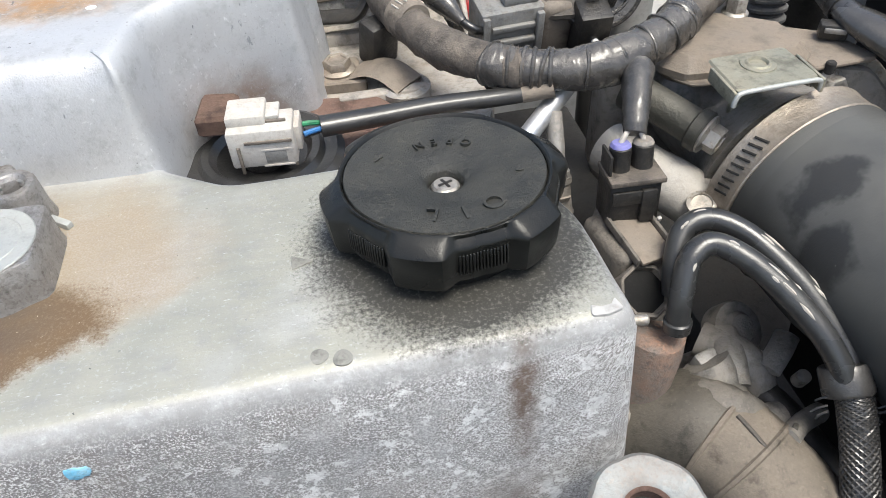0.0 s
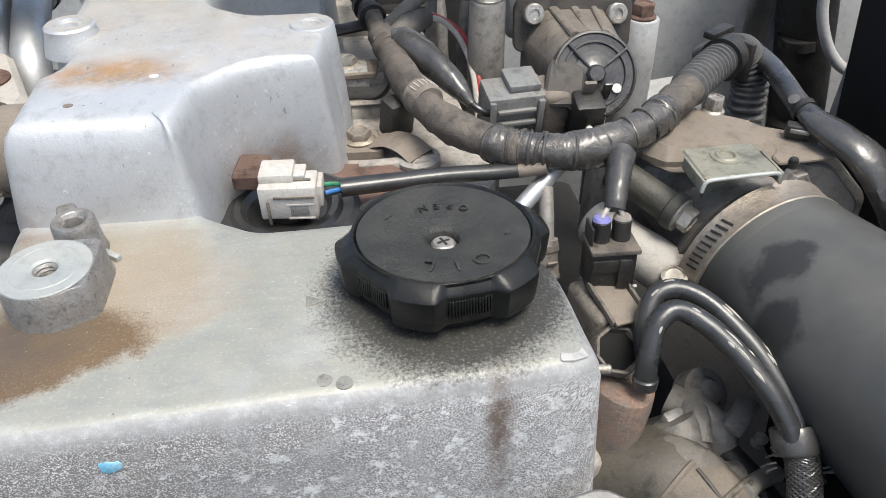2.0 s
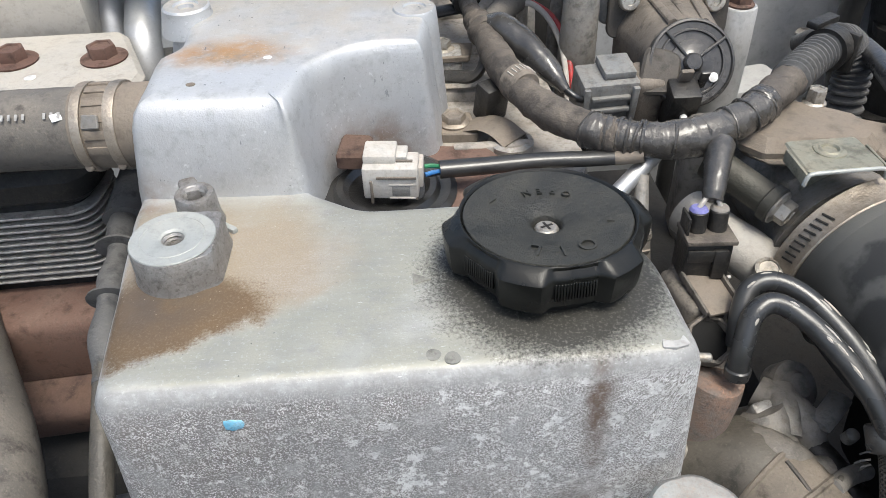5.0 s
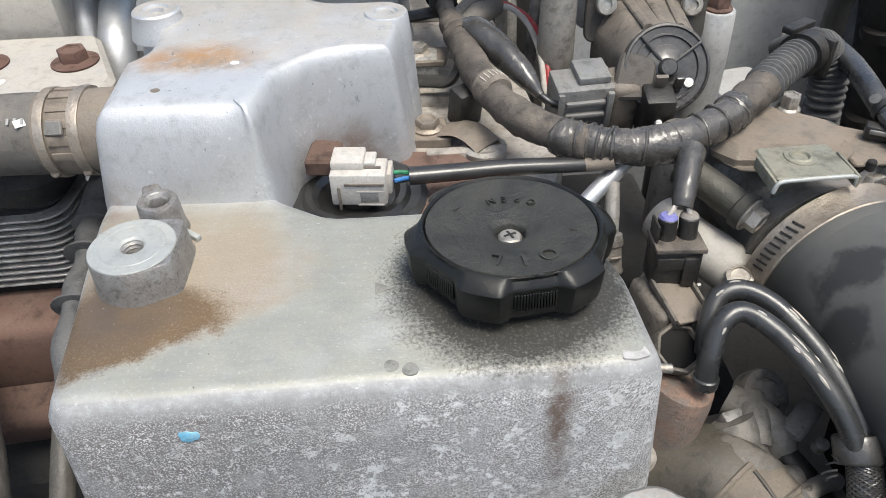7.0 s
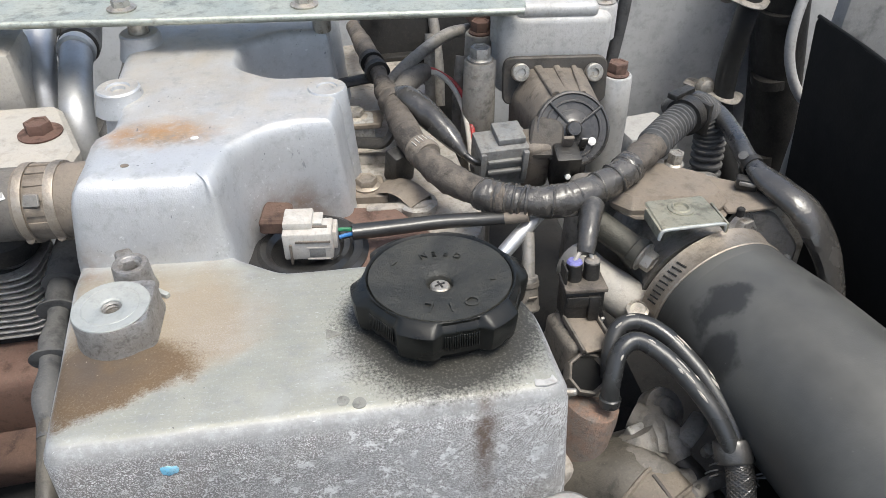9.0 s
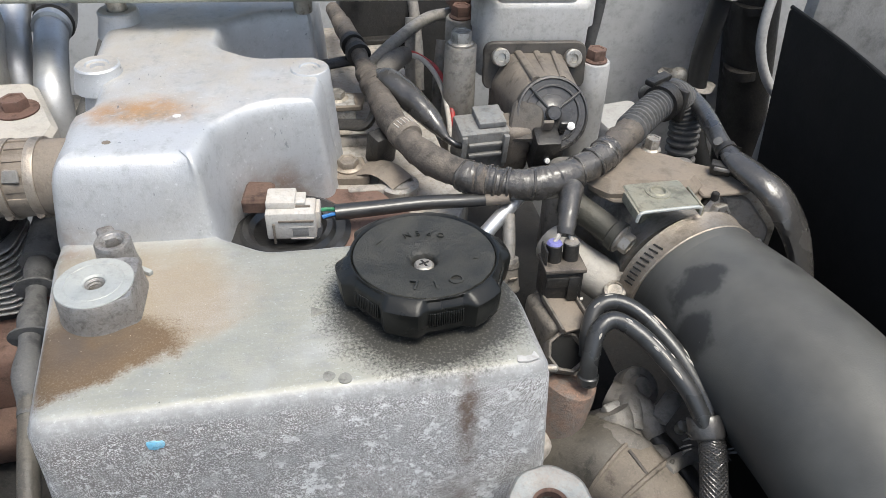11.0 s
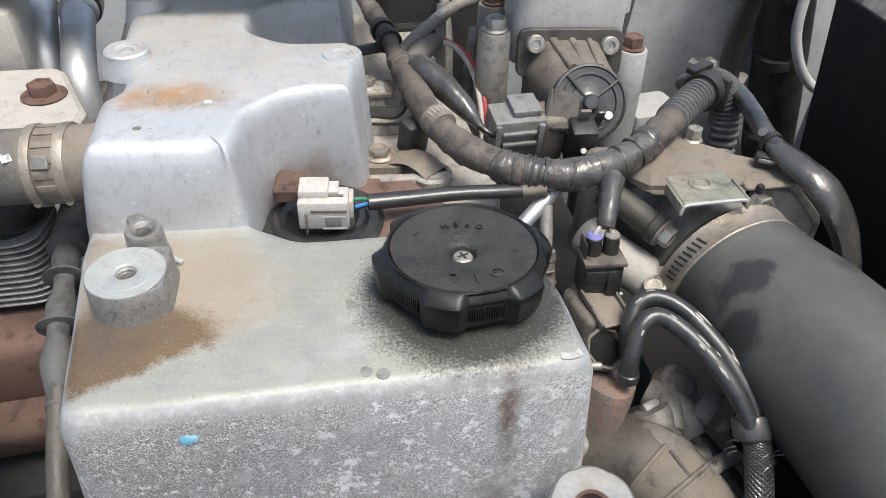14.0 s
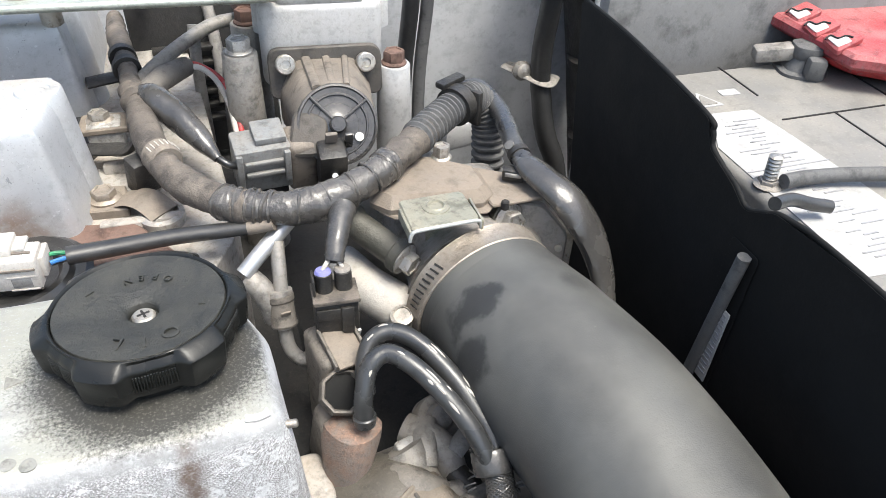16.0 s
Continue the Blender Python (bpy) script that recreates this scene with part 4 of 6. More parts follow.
slab(b := B(), [(-0.085, 0.243, 0.002), (-0.056, 0.243, 0.002), (-0.052, 0.262, 0.002), (-0.083, 0.264, 0.002)], -0.004, 0.004)
part("plate", b, TAN, bolts2)
box(b := B(), (-0.070, 0.252, -0.016), (0.020, 0.016, 0.026), bevel=0.002)
part("riser", b, ALU_DULL, bolts2)
hexa(b := B(), (-0.072, 0.254, -0.004), (0, 0, 1), 0.0105, 0.006, 0.008)
part("bolt", b, STEEL, bolts2)
b = B()
lathe(b, [(0.012, -0.024), (0.012, -0.017), (0.009, -0.016), (0.007, -0.019), (0.0003, -0.019)], (-0.042, 0.168, 0.0), seg=24)
solo("round_plug", b, BOLT, "round dark steel plug in the cylinder head", "plug")
b = B()
box(b, (-0.049, 0.196, -0.008), (0.016, 0.012, 0.022), (10, 0, 30), 0.002)
solo("sensor", b, BLACK, "small black sensor body between brackets", "sensor")

# ---- grey sensor connector ----
conn = thing("sensor_connector", (0.018, 0.205, -0.03), "grey plastic multi-pin connector, dusty on top", "connector")
box(b := B(), (0.0165, 0.2040, -0.014), (0.034, 0.022, 0.030), (8, 0, 4), 0.0016)
part("housing", b, GREY_PL, conn)
box(b := B(), (0.0210, 0.2050, 0.0030), (0.018, 0.019, 0.0050), (8, 0, 4), 0.0010)
part("latch", b, GREY_PL, conn)
for dz in (-0.007, -0.014):
    box(b := B(), (0.0165, 0.1915, dz - 0.002), (0.022, 0.0030, 0.0028), (8, 0, 4), 0.0006)
    part("rib", b, GREY_PL, conn)
for dx in (-0.014, 0.013):
    box(b := B(), (0.0165 + dx, 0.1915, -0.013), (0.0035, 0.0030, 0.022), (8, 0, 4), 0.0006)
    part("rib", b, GREY_PL, conn)
box(b := B(), (0.018, 0.207, -0.040), (0.022, 0.016, 0.026), (0, 0, 4), 0.002)
part("base", b, DARK, conn)
box(b := B(), (0.040, 0.203, -0.017), (0.016, 0.012, 0.010), (0, 0, 4), 0.001)
part("neck", b, TAN, conn)

# ---- EGR valve ----
egr = thing("exhaust_valve_actuator", (0.065, 0.25, -0.05), "dusty brown motor-driven exhaust valve with round cover", "valve actuator")
slab(b := B(), [(-0.036, -0.016, 0.006), (0.036, -0.016, 0.006), (0.036, 0.016, 0.008), (-0.036, 0.016, 0.008)], 0.004, 0.006, 0.0008, pose(0.0665, 0.262, 0.010, 78, 0, -5))
part("flange", b, DARKCAST, egr)
for x, y, z in ((0.0405, 0.2585, 0.0185), (0.0905, 0.2535, 0.0175)):
    lathe(b := B(), [(0.0062, 0), (0.0062, 0.004), (0.0055, 0.0048), (0.003, 0.0048), (0.0028, 0.0034), (0.0003, 0.0034)], (x, y, z), (0.05, -0.95, 0.3), 20)
    part("socket_bolt", b, STEEL, egr)
DA = Vector((-0.03, -0.82, 0.52)).normalized()
DC = Vector((0.0610, 0.1985, 0.0060))
# moulded body: a ribbed box at the flange that swells into the round cover
rear = rounded([(-0.030, -0.034, 0.008), (0.028, -0.034, 0.008), (0.029, -0.006, 0.008), (0.019, 0.013, 0.005), (-0.019, 0.013, 0.005), (-0.030, -0.006, 0.008)])
RM = pose(0.0660, 0.2620, 0.006, 80, 0, -6)
verts, faces, count = [], [], 72
centre = Vector((-0.0005, -0.010))
fr = Vector((1, 0, 0)) - DA * DA.x
fr.normalize()
fu = DA.cross(fr)
STEPS = (0.0, 0.3, 0.6, 0.85, 1.0)
for t in STEPS:
    for k in range(count):
        a = 2 * math.pi * k / count
        d = Vector((math.cos(a), math.sin(a)))
        edge = max(rear, key=lambda p: (p - centre).normalized().dot(d))
        back = RM @ Vector((edge.x, edge.y, 0.0))
        fore = DC + (fr * d.x + fu * d.y) * 0.0236 - DA * 0.0035
        verts.append(back.lerp(fore, t))
for j in range(len(STEPS) - 1):
    for k in range(count):
        p, q = j * count + k, j * count + (k + 1) % count
        faces.append((p, q, q + count, p + count))
faces += [tuple(range(count))[::-1], tuple((len(STEPS) - 1) * count + k for k in range(count))]
b = B()
add_raw(b, verts, faces)
part("body", b, BROWN_PL, egr, "", 30)
for dx, w in ((-0.012, 0.0060), (0.001, 0.0050), (0.013, 0.0040)):
    q0, q1 = RM @ Vector((dx, 0.0135, 0.001)), DC + fr * dx * 0.7 + fu * 0.0225 - DA * 0.004
    tube(b := B(), [q0, q0.lerp(q1, 0.45), q1], w * 0.5, 10, 4, 0.6)
    part("rib", b, BROWN_PL, egr)
b = B()
lathe(b, [(0.0240, -0.006), (0.0240, -0.001), (0.0234, 0.0006), (0.0222, 0.0008), (0.0216, -0.0004), (0.0185, -0.0006), (0.0180, 0.0002), (0.0172, 0.0002), (0.0168, -0.0012), (0.0126, -0.0012), (0.0122, -0.0002), (0.0074, 0.0000), (0.0052, 0.0008), (0.0048, 0.0034), (0.0040, 0.0042), (0.0003, 0.0042)], DC, DA, 60)
cover_disc = part("round_cover", b, EGRDISC, egr, "round dark plastic cover with pale dots")
right = Vector((1, 0, 0)) - DA * DA.x
right.normalize()
upv = DA.cross(right)
for ang in (34, 128):
    d = right * math.cos(radians(ang)) + upv * math.sin(radians(ang))
    tube(b := B(), [DC + d * 0.005 + DA * 0.0005, DC + d * 0.0222 + DA * 0.0005], 0.0009, 8, 2)
    part("spoke", b, EGRDISC, cover_disc)
FN = Vector((-0.03, -0.95, 0.30)).normalized()
lathe(b := B(), [(0.0026, -0.002), (0.0026, 0.0008), (0.0018, 0.0010), (0.0002, 0.0010)], DC + right * 0.0115 + upv * -0.0085, DA, 18)
part("dot", b, WHITEPAINT, egr, "white round dot")
box(b := B(), (0.0385, 0.2040, -0.016), (0.018, 0.022, 0.036), (12, 0, 4), 0.004, 3)
part("drive_arm", b, BROWN_PL, egr)
slab(b := B(), [(-0.012, -0.014, 0.006), (0.010, -0.014, 0.004), (0.014, 0.008, 0.008), (-0.006, 0.014, 0.006)], 0.004, 0.020, 0.0015, pose(0.0425, 0.2000, 0.0020, 52, 0, -6))
part("arm_cover", b, DARKCAST, egr)
box(b := B(), (0.0545, 0.1890, -0.0150), (0.0165, 0.0160, 0.0290), (16, 0, -2), 0.0020)
part("stop", b, BLACK, egr)
for z, pr in ((-0.0110, 0.0023), (-0.0168, 0.0018)):
    lathe(b := B(), [(pr, -0.002), (pr, 0.0008), (pr * 0.7, 0.0010), (0.0002, 0.0010)], (0.0545, 0.1890 - 0.0085 + (z + 0.0150) * 0.28, z), FN, 18)
    part("dot", b, WHITEPAINT, egr, "white round dot")
box(b := B(), DC + right * -0.0060 + upv * -0.0100 + DA * 0.0030, (0.0070, 0.0026, 0.0190), (26, 0, -2), 0.0009)
part("lever", b, BROWN_PL, egr)
box(b := B(), DC + right * 0.0045 + upv * -0.0105 + DA * 0.0022, (0.0050, 0.0022, 0.0160), (26, 0, -2), 0.0008)
part("lever", b, EGRDISC, egr)
casting = thing("valve_casting", (0.069, 0.294, -0.01), "pale aluminium casting behind the valve", "casting")
box(b := B(), (0.069, 0.294, 0.024), (0.078, 0.050, 0.056), (0, 0, -5), 0.006, 3)
part("body", b, PALE, casting)
box(b := B(), (0.069, 0.287, 0.054), (0.056, 0.034, 0.010), (0, 0, -5), 0.004, 3)
part("top_pad", b, PALE, casting)
for x, y in ((0.036, 0.288), (0.104, 0.284)):
    lathe(b := B(), [(0.0100, 0.030), (0.0095, 0.052), (0.0085, 0.054), (0.0004, 0.054)], (x, y, 0), seg=22)
    lug = part("lug", b, PALE, casting)
    hexa(b := B(), (x, y, 0.054), (0, 0, 1), 0.010, 0.006, 0.008)
    part("bolt", b, BOLT, lug)
b = B()
cyl(b, (0.030, 0.330, 0.028), (0.034, 0.330, 0.055), 0.014)
solo("rusty_stub", b, RUST, "short rusty iron pipe stub behind the casting", "pipe")
for x, y, top, mat, boltmat, lab in ((0.0145, 0.266, 0.026, CAST_GREY, BOLT, "dull grey bolt sleeve with a hexagon bolt"), (0.1125, 0.263, 0.010, PALE, RUST_RED, "pale bolt sleeve with a reddish hexagon bolt"), (0.024, 0.312, 0.026, CAST_GREY, RUSTBOLT, "dark bolt sleeve with a rusty bolt")):
    post = thing("bolt_sleeve", (x, y, -0.15), lab, "bolt", "bolt sleeves round the valve")
    lathe(b := B(), [(0.0130, -0.16), (0.0118, -0.02), (0.0108, top - 0.001), (0.0100, top), (0.0005, top)], (x, y, 0), seg=28)
    part("sleeve", b, mat, post)
    hexa(b := B(), (x, y, top), (0, 0, 1), 0.0125, 0.009, 0.0085)
    part("bolt", b, boltmat, post)

# ---- throttle neck, clamp and intake hose ----
AX = [(0.100, 0.180, -0.036), (0.108, 0.125, -0.040), (0.113, 0.090, -0.043), (0.1235, 0.045, -0.044), (0.1370, -0.005, -0.046), (0.1450, -0.060, -0.053), (0.151, -0.120, -0.066), (0.166, -0.200, -0.078), (0.185, -0.30, -0.11)]
neck = thing("throttle_neck", (0.105, 0.14, -0.10), "dusty grey cast throttle neck", "throttle body")
tube(b := B(), [AX[0], (0.104, 0.152, -0.038), AX[1], (0.1115, 0.10, -0.0425)], lambda u: 0.0300 + 0.0085 * max(0.0, (u - 0.72) / 0.28) ** 1.5, 36, 10)
part("neck", b, CAST_GREY, neck)
for q0, q1, rr, hx, mat in (((0.0520, 0.1330, -0.0135), (0.0735, 0.1015, -0.0205), 0.0078, 0.0108, STEEL), ((0.130, 0.150, -0.028), (0.1385, 0.1180, -0.0205), 0.0092, 0.0125, BOLT)):
    ax = (Vector(q1) - Vector(q0)).normalized()
    ln = (Vector(q1) - Vector(q0)).length
    lathe(b := B(), [(rr + 0.0018, 0.0), (rr + 0.0018, 0.003), (rr, 0.006), (rr, ln - 0.006), (rr + 0.0014, ln - 0.005), (rr + 0.0016, ln - 0.0008), (rr + 0.0008, ln), (0.0004, ln)], q0, ax, 28)
    lug = part("bolt_sleeve", b, SLEEVE, neck)
    hexa(b := B(), q1, ax, hx, 0.0072, hx * 0.80)
    part("bolt", b, mat, lug, "flanged steel bolt")
box(b := B(), (0.100, 0.162, -0.050), (0.095, 0.030, 0.075), (0, 0, -8), 0.008, 3)
part("housing", b, CAST_GREY, neck)
intake = thing("intake_hose", (0.13, -0.03, -0.09), "wide smooth black rubber intake hose with oily patches", "hose")
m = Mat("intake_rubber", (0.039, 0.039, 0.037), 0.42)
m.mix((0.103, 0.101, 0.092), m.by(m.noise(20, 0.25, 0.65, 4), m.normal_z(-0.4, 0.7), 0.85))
m.mix((0.008, 0.008, 0.008), m.by(m.near((0.094, 0.050, -0.014), 0.017, 0.021, (0.7, 1.2, 0.7), 0.016, 75), 0.75))
m.mix((0.008, 0.008, 0.008), m.by(m.near((0.084, 0.030, -0.025), 0.013, 0.017, (1.2, 1.0, 0.6), 0.012, 80), 0.75))
m.mix((0.010, 0.010, 0.010), m.by(m.near((0.138, 0.046, -0.010), 0.009, 0.014, (1, 1, 1), 0.006, 70), 0.7))
m.mix((0.22, 0.21, 0.19), m.by(m.noise(420, 0.76, 0.79, 2), 0.7))
m.gloss(m.noise(26, 0.3, 0.7, 4), 0.36, 0.60)
m.bump(m.noise(1100, 0.3, 0.7, 3), 0.15, 0.0002).bump(m.noise(60, 0.2, 0.8, 4), 0.2, 0.0008).bump(m.noise(300, 0.3, 0.7, 2, (1, 12, 1)), 0.1, 0.0003)
INTAKE = m.done()
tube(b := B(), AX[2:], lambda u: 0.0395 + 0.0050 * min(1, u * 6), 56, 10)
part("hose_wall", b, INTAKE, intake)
lathe(b := B(), [(0.0396, 0.006), (0.0408, 0.007), (0.0412, 0.012), (0.0408, 0.020), (0.0400, 0.026)], Vector(AX[2]), Vector(AX[3]) - Vector(AX[2]), 56, hollow=True)
part("cuff", b, INTAKE, intake, "slightly raised rubber cuff")
band = thing("hose_clamp", (0.113, 0.09, -0.08), "dull steel worm-drive hose clamp with slotted band", "hose clamp")
BA = (Vector(AX[3]) - Vector(AX[1])).normalized()
BC = Vector(AX[2]) + BA * 0.001
lathe(b := B(), [(0.0400, -0.0068), (0.0414, -0.0068), (0.0418, -0.0062), (0.0412, -0.0045), (0.0412, 0.0045), (0.0418, 0.0062), (0.0414, 0.0068), (0.0400, 0.0068)], BC, BA, 72, hollow=True)
part("band", b, CLAMP, band)
bx = Vector((1, 0, 0)) - BA * BA.x
bx.normalize()
bz = bx.cross(BA)
if bz.z < 0:
    bz = -bz
for i in range(9):
    a = radians(132 + i * 4.6)
    rad = bx * math.cos(a) + bz * math.sin(a)
    tan = -bx * math.sin(a) + bz * math.cos(a)
    q = BC + rad * 0.0416
    mm = Matrix((tan.to_4d(), BA.to_4d(), rad.to_4d(), (0, 0, 0, 1))).transposed()
    mm = Matrix(((tan.x, BA.x, rad.x, q.x), (tan.y, BA.y, rad.y, q.y), (tan.z, BA.z, rad.z, q.z), (0, 0, 0, 1)))
    bb = B()
    box(bb, (0, 0, 0), (0.0010, 0.0066, 0.0005), (0, 0, 16), 0.0002, 1)
    bmesh.ops.transform(bb, matrix=mm, verts=bb.verts)
    part("band_slot", bb, DARK, band)
sc = Vector((0.0690, 0.0850, -0.0480))
cyl(b := B(), sc + Vector((0.004, 0.003, -0.012)), sc, 0.0052, 0.0052)
part("worm_housing", b, STEEL, band)
lathe(b := B(), [(0.0050, 0), (0.0050, 0.004), (0.0062, 0.0042), (0.0062, 0.006), (0.0045, 0.0064), (0.0042, 0.0056), (0.0003, 0.0056)], sc, (-0.2, -0.25, 0.95), 20)
part("worm_screw", b, STEEL, band, "bright worm screw head")

br = thing("olive_bracket", (0.095, 0.10, -0.01), "olive zinc-plated steel bracket with a hole", "bracket")
slab(b := B(), [(0.0732, 0.0880, 0.004), (0.1090, 0.0888, 0.004), (0.1075, 0.1140, 0.003), (0.0735, 0.1135, 0.003)], 0.0080, 0.0016)
part("plate", b, OLIVE, br)
tube(b := B(), [(0.0722, 0.0868, 0.0022), (0.0728, 0.0870, 0.0052), (0.0748, 0.0874, 0.0072), (0.0830, 0.0876, 0.0076), (0.0990, 0.0880, 0.0076), (0.1070, 0.0883, 0.0072), (0.1090, 0.0885, 0.0052), (0.1094, 0.0886, 0.0022)], 0.0010, 10, 5)
part("front_lip", b, MACHINED, br, "bright curled edge")
for xx in (0.0728, 0.1096):
    box(b := B(), (xx, 0.0975, 0.0045), (0.0014, 0.0200, 0.0060), (0, 0, 0), 0.0005)
    part("side_fold", b, OLIVE, br)
box(b := B(), (0.097, 0.112, -0.008), (0.018, 0.003, 0.028), (0, 0, 3), 0.001)
part("leg", b, OLIVE, br)
lathe(b := B(), [(0.0072, 0.0078), (0.0070, 0.0085), (0.0052, 0.0086), (0.0046, 0.0092), (0.0040, 0.0092), (0.0034, 0.0084), (0.0033, 0.0060), (0.0002, 0.0060)], (0.0905, 0.1040, 0), seg=24)
nut = part("weld_nut", b, OLIVE, br, "raised ring")
lathe(b := B(), [(0.0033, 0.0058), (0.0033, 0.0074), (0.0002, 0.0075)], (0.0905, 0.1040, 0), seg=18)
part("threaded_hole", b, DARK, nut)
hs = thing("heat_shield", (0.115, 0.14, -0.02), "folded tan dusty heat shield plate", "heat shield")
slab(b := B(), [(0.062, 0.134, 0.006), (0.072, 0.1225, 0.004), (0.122, 0.1165, 0.004), (0.1305, 0.124, 0.004), (0.1300, 0.147, 0.006), (0.111, 0.162, 0.006), (0.096, 0.168, 0.006)], 0.001, 0.014, 0.0055)
part("upper_plate", b, TAN, hs)
slab(b := B(), [(0.066, 0.130, 0.005), (0.074, 0.1195, 0.004), (0.1235, 0.1125, 0.004), (0.1330, 0.122, 0.004), (0.1320, 0.149, 0.006), (0.110, 0.166, 0.006)], -0.0075, 0.0022, 0.0008)
part("flange", b, TAN, hs)
slab(b := B(), [(0.126, 0.1145, 0.003), (0.158, 0.1150, 0.003), (0.151, 0.140, 0.004), (0.126, 0.155, 0.004)], -0.0055, 0.0025, 0.0008)
part("lower_plate", b, TAN, hs)
hexa(b := B(), (0.1115, 0.158, 0.0), (0, 0, 1), 0.0085, 0.0085, 0.006)
part("stud_nut", b, STEEL, hs)
box(b := B(), (0.146, 0.134, -0.001), (0.012, 0.007, 0.007), (0, 0, -30), 0.001)
clip2 = part("clip", b, BLACK, hs)
box(b := B(), (0.144, 0.130, 0.0005), (0.009, 0.0014, 0.0022), (0, 0, -30), 0.0004)
part("clip_tongue", b, CAST_GREY, clip2)
cyl(b := B(), (0.1335, 0.1140, -0.0090), (0.1335, 0.1140, -0.0035), 0.0022)
part("notch_peg", b, DARK, hs)
gp = thing("gasket_plate", (0.15, 0.11, -0.12), "dark cast cover plate with thin pale rim", "plate")
gpm = pose(0.150, 0.118, -0.035, 74, 0, -25)
slab(b := B(), [(-0.026, -0.09, 0.01), (0.020, -0.09, 0.01), (0.024, 0.006, 0.010), (0.008, 0.022, 0.010), (-0.026, 0.022, 0.008)], 0.004, 0.008, 0.001, gpm)
part("plate", b, CAST_GREY, gp)
slab(b := B(), [(-0.027, -0.09, 0.01), (0.0245, -0.09, 0.01), (0.0285, 0.008, 0.010), (0.010, 0.026, 0.010), (-0.027, 0.026, 0.008)], -0.003, 0.0016, 0.0004, gpm)
part("gasket", b, STEEL, gp)
lathe(b := B(), [(0.013, -0.004), (0.012, 0.006), (0.009, 0.010), (0.0004, 0.012)], gpm @ Vector((-0.002, -0.004, 0.004)), gpm.to_3x3() @ Vector((0, 0, 1)), 24)
part("boss", b, CAST_GREY, gp)
lathe(b := B(), [(0.0022, 0), (0.0022, 0.002), (0.0002, 0.0024)], gpm @ Vector((0.0195, -0.002, 0.004)), gpm.to_3x3() @ Vector((0, 0, 1)), 14)
part("rivet", b, STEEL, gp)

# cable beside the shield
cable = thing("taped_cable", (0.16, 0.12, -0.08), "thick cable bound in shiny black tape", "cable")
CP = [(0.150, 0.250, -0.012), (0.153, 0.232, 0.002), (0.159, 0.221, 0.006), (0.1600, 0.193, 0.006), (0.1545, 0.160, 0.006), (0.1525, 0.143, 0.005), (0.1545, 0.129, 0.004), (0.1640, 0.108, -0.001), (0.172, 0.098, -0.012), (0.180, 0.088, -0.030), (0.182, 0.072, -0.055), (0.173, 0.05, -0.085), (0.168, 0.04, -0.14)]
tube(b := B(), CP[:7], lambda u: 0.0062 - 0.0008 * u, 18, 16, wave=wrapped(0.05, 4, 5))
part("upper_run", b, TAPE, cable)
tube(b := B(), CP[5:], lambda u: 0.0052 + 0.0052 * math.sin(math.pi * min(1, u * 1.35)) + 0.0012 * u, 18, 16, 0.66, wave=wrapped(0.05, 3, 4))
part("lower_run", b, GLOSSTAPE, cable, "creased glossy tape over a wide splice")
lathe(b := B(), [(0.0056, -0.002), (0.0064, -0.002), (0.0064, 0.002), (0.0056, 0.002)], CP[5], (0.0, -0.9, -0.1), 18)
part("tie", b, BLACK, cable)
lathe(b := B(), [(0.0028, 0), (0.0028, 0.003), (0.0003, 0.0034)], (0.1490, 0.147, 0.008), (-0.6, -0.2, 0.7), 14)
part("tie_lock", b, CONDUIT, cable)

# ---- fuel rail connector, block and pipes ----
fc = thing("fuel_sensor_connector", (0.034, 0.085, -0.04), "black two-wire plastic connector with violet seal", "connector")
box(b := B(), (0.0345, 0.0860, -0.0320), (0.0215, 0.0170, 0.0220), (-6, 0, -4), 0.0022)
part("housing", b, BLACK, fc)
box(b := B(), (0.0345, 0.0860, -0.0205), (0.0225, 0.0180, 0.0024), (-6, 0, -4), 0.0006)
part("collar", b, WEAVE, fc, "dust-reddened collar")
box(b := B(), (0.0385, 0.0765, -0.0305), (0.0060, 0.0030, 0.0150), (-6, 0, -4), 0.0008)
part("latch", b, BLACK, fc)
for dx, mat in ((-0.0045, VIOLET), (0.0050, CAST_GREY)):
    cyl(b := B(), (0.0345 + dx, 0.0880, -0.021), (0.0345 + dx, 0.0900, -0.0100), 0.0043, 0.0043)
    sock = part("socket", b, BLACK, fc)
    cyl(b := B(), (0.0345 + dx, 0.0900, -0.0105), (0.0345 + dx, 0.0903, -0.0085), 0.0042, 0.0038)
    part("seal", b, mat, sock)
    tube(b := B(), [(0.0345 + dx, 0.0903, -0.009), (0.0352 + dx * 0.7, 0.0915, -0.0065), (0.0368 + dx * 0.3, 0.0945, -0.0045)], 0.0011, 8, 4)
    part("wire", b, WHITE_PL, sock)
tube(b := B(), [(0.0362, 0.0922, -0.0068), (0.0388, 0.0990, -0.0010), (0.0430, 0.1095, 0.0035), (0.0465, 0.1185, 0.0050)], lambda u: 0.0043 + 0.0024 * u, 16, 8, wave=wrinkle(0.10, 9))
part("boot", b, EGRDISC, fc, "dusty rubber boot")

box(b := B(), (0.0248, 0.0890, -0.0165), (0.0012, 0.0110, 0.0110), (-6, 0, -4), 0.0004)
part("side_wing", b, BLACK, fc)
box(b := B(), (0.0330, 0.0772, -0.0265), (0.0180, 0.0012, 0.0060), (-6, 0, -4), 0.0005)
part("moulded_step", b, BLACK, fc)

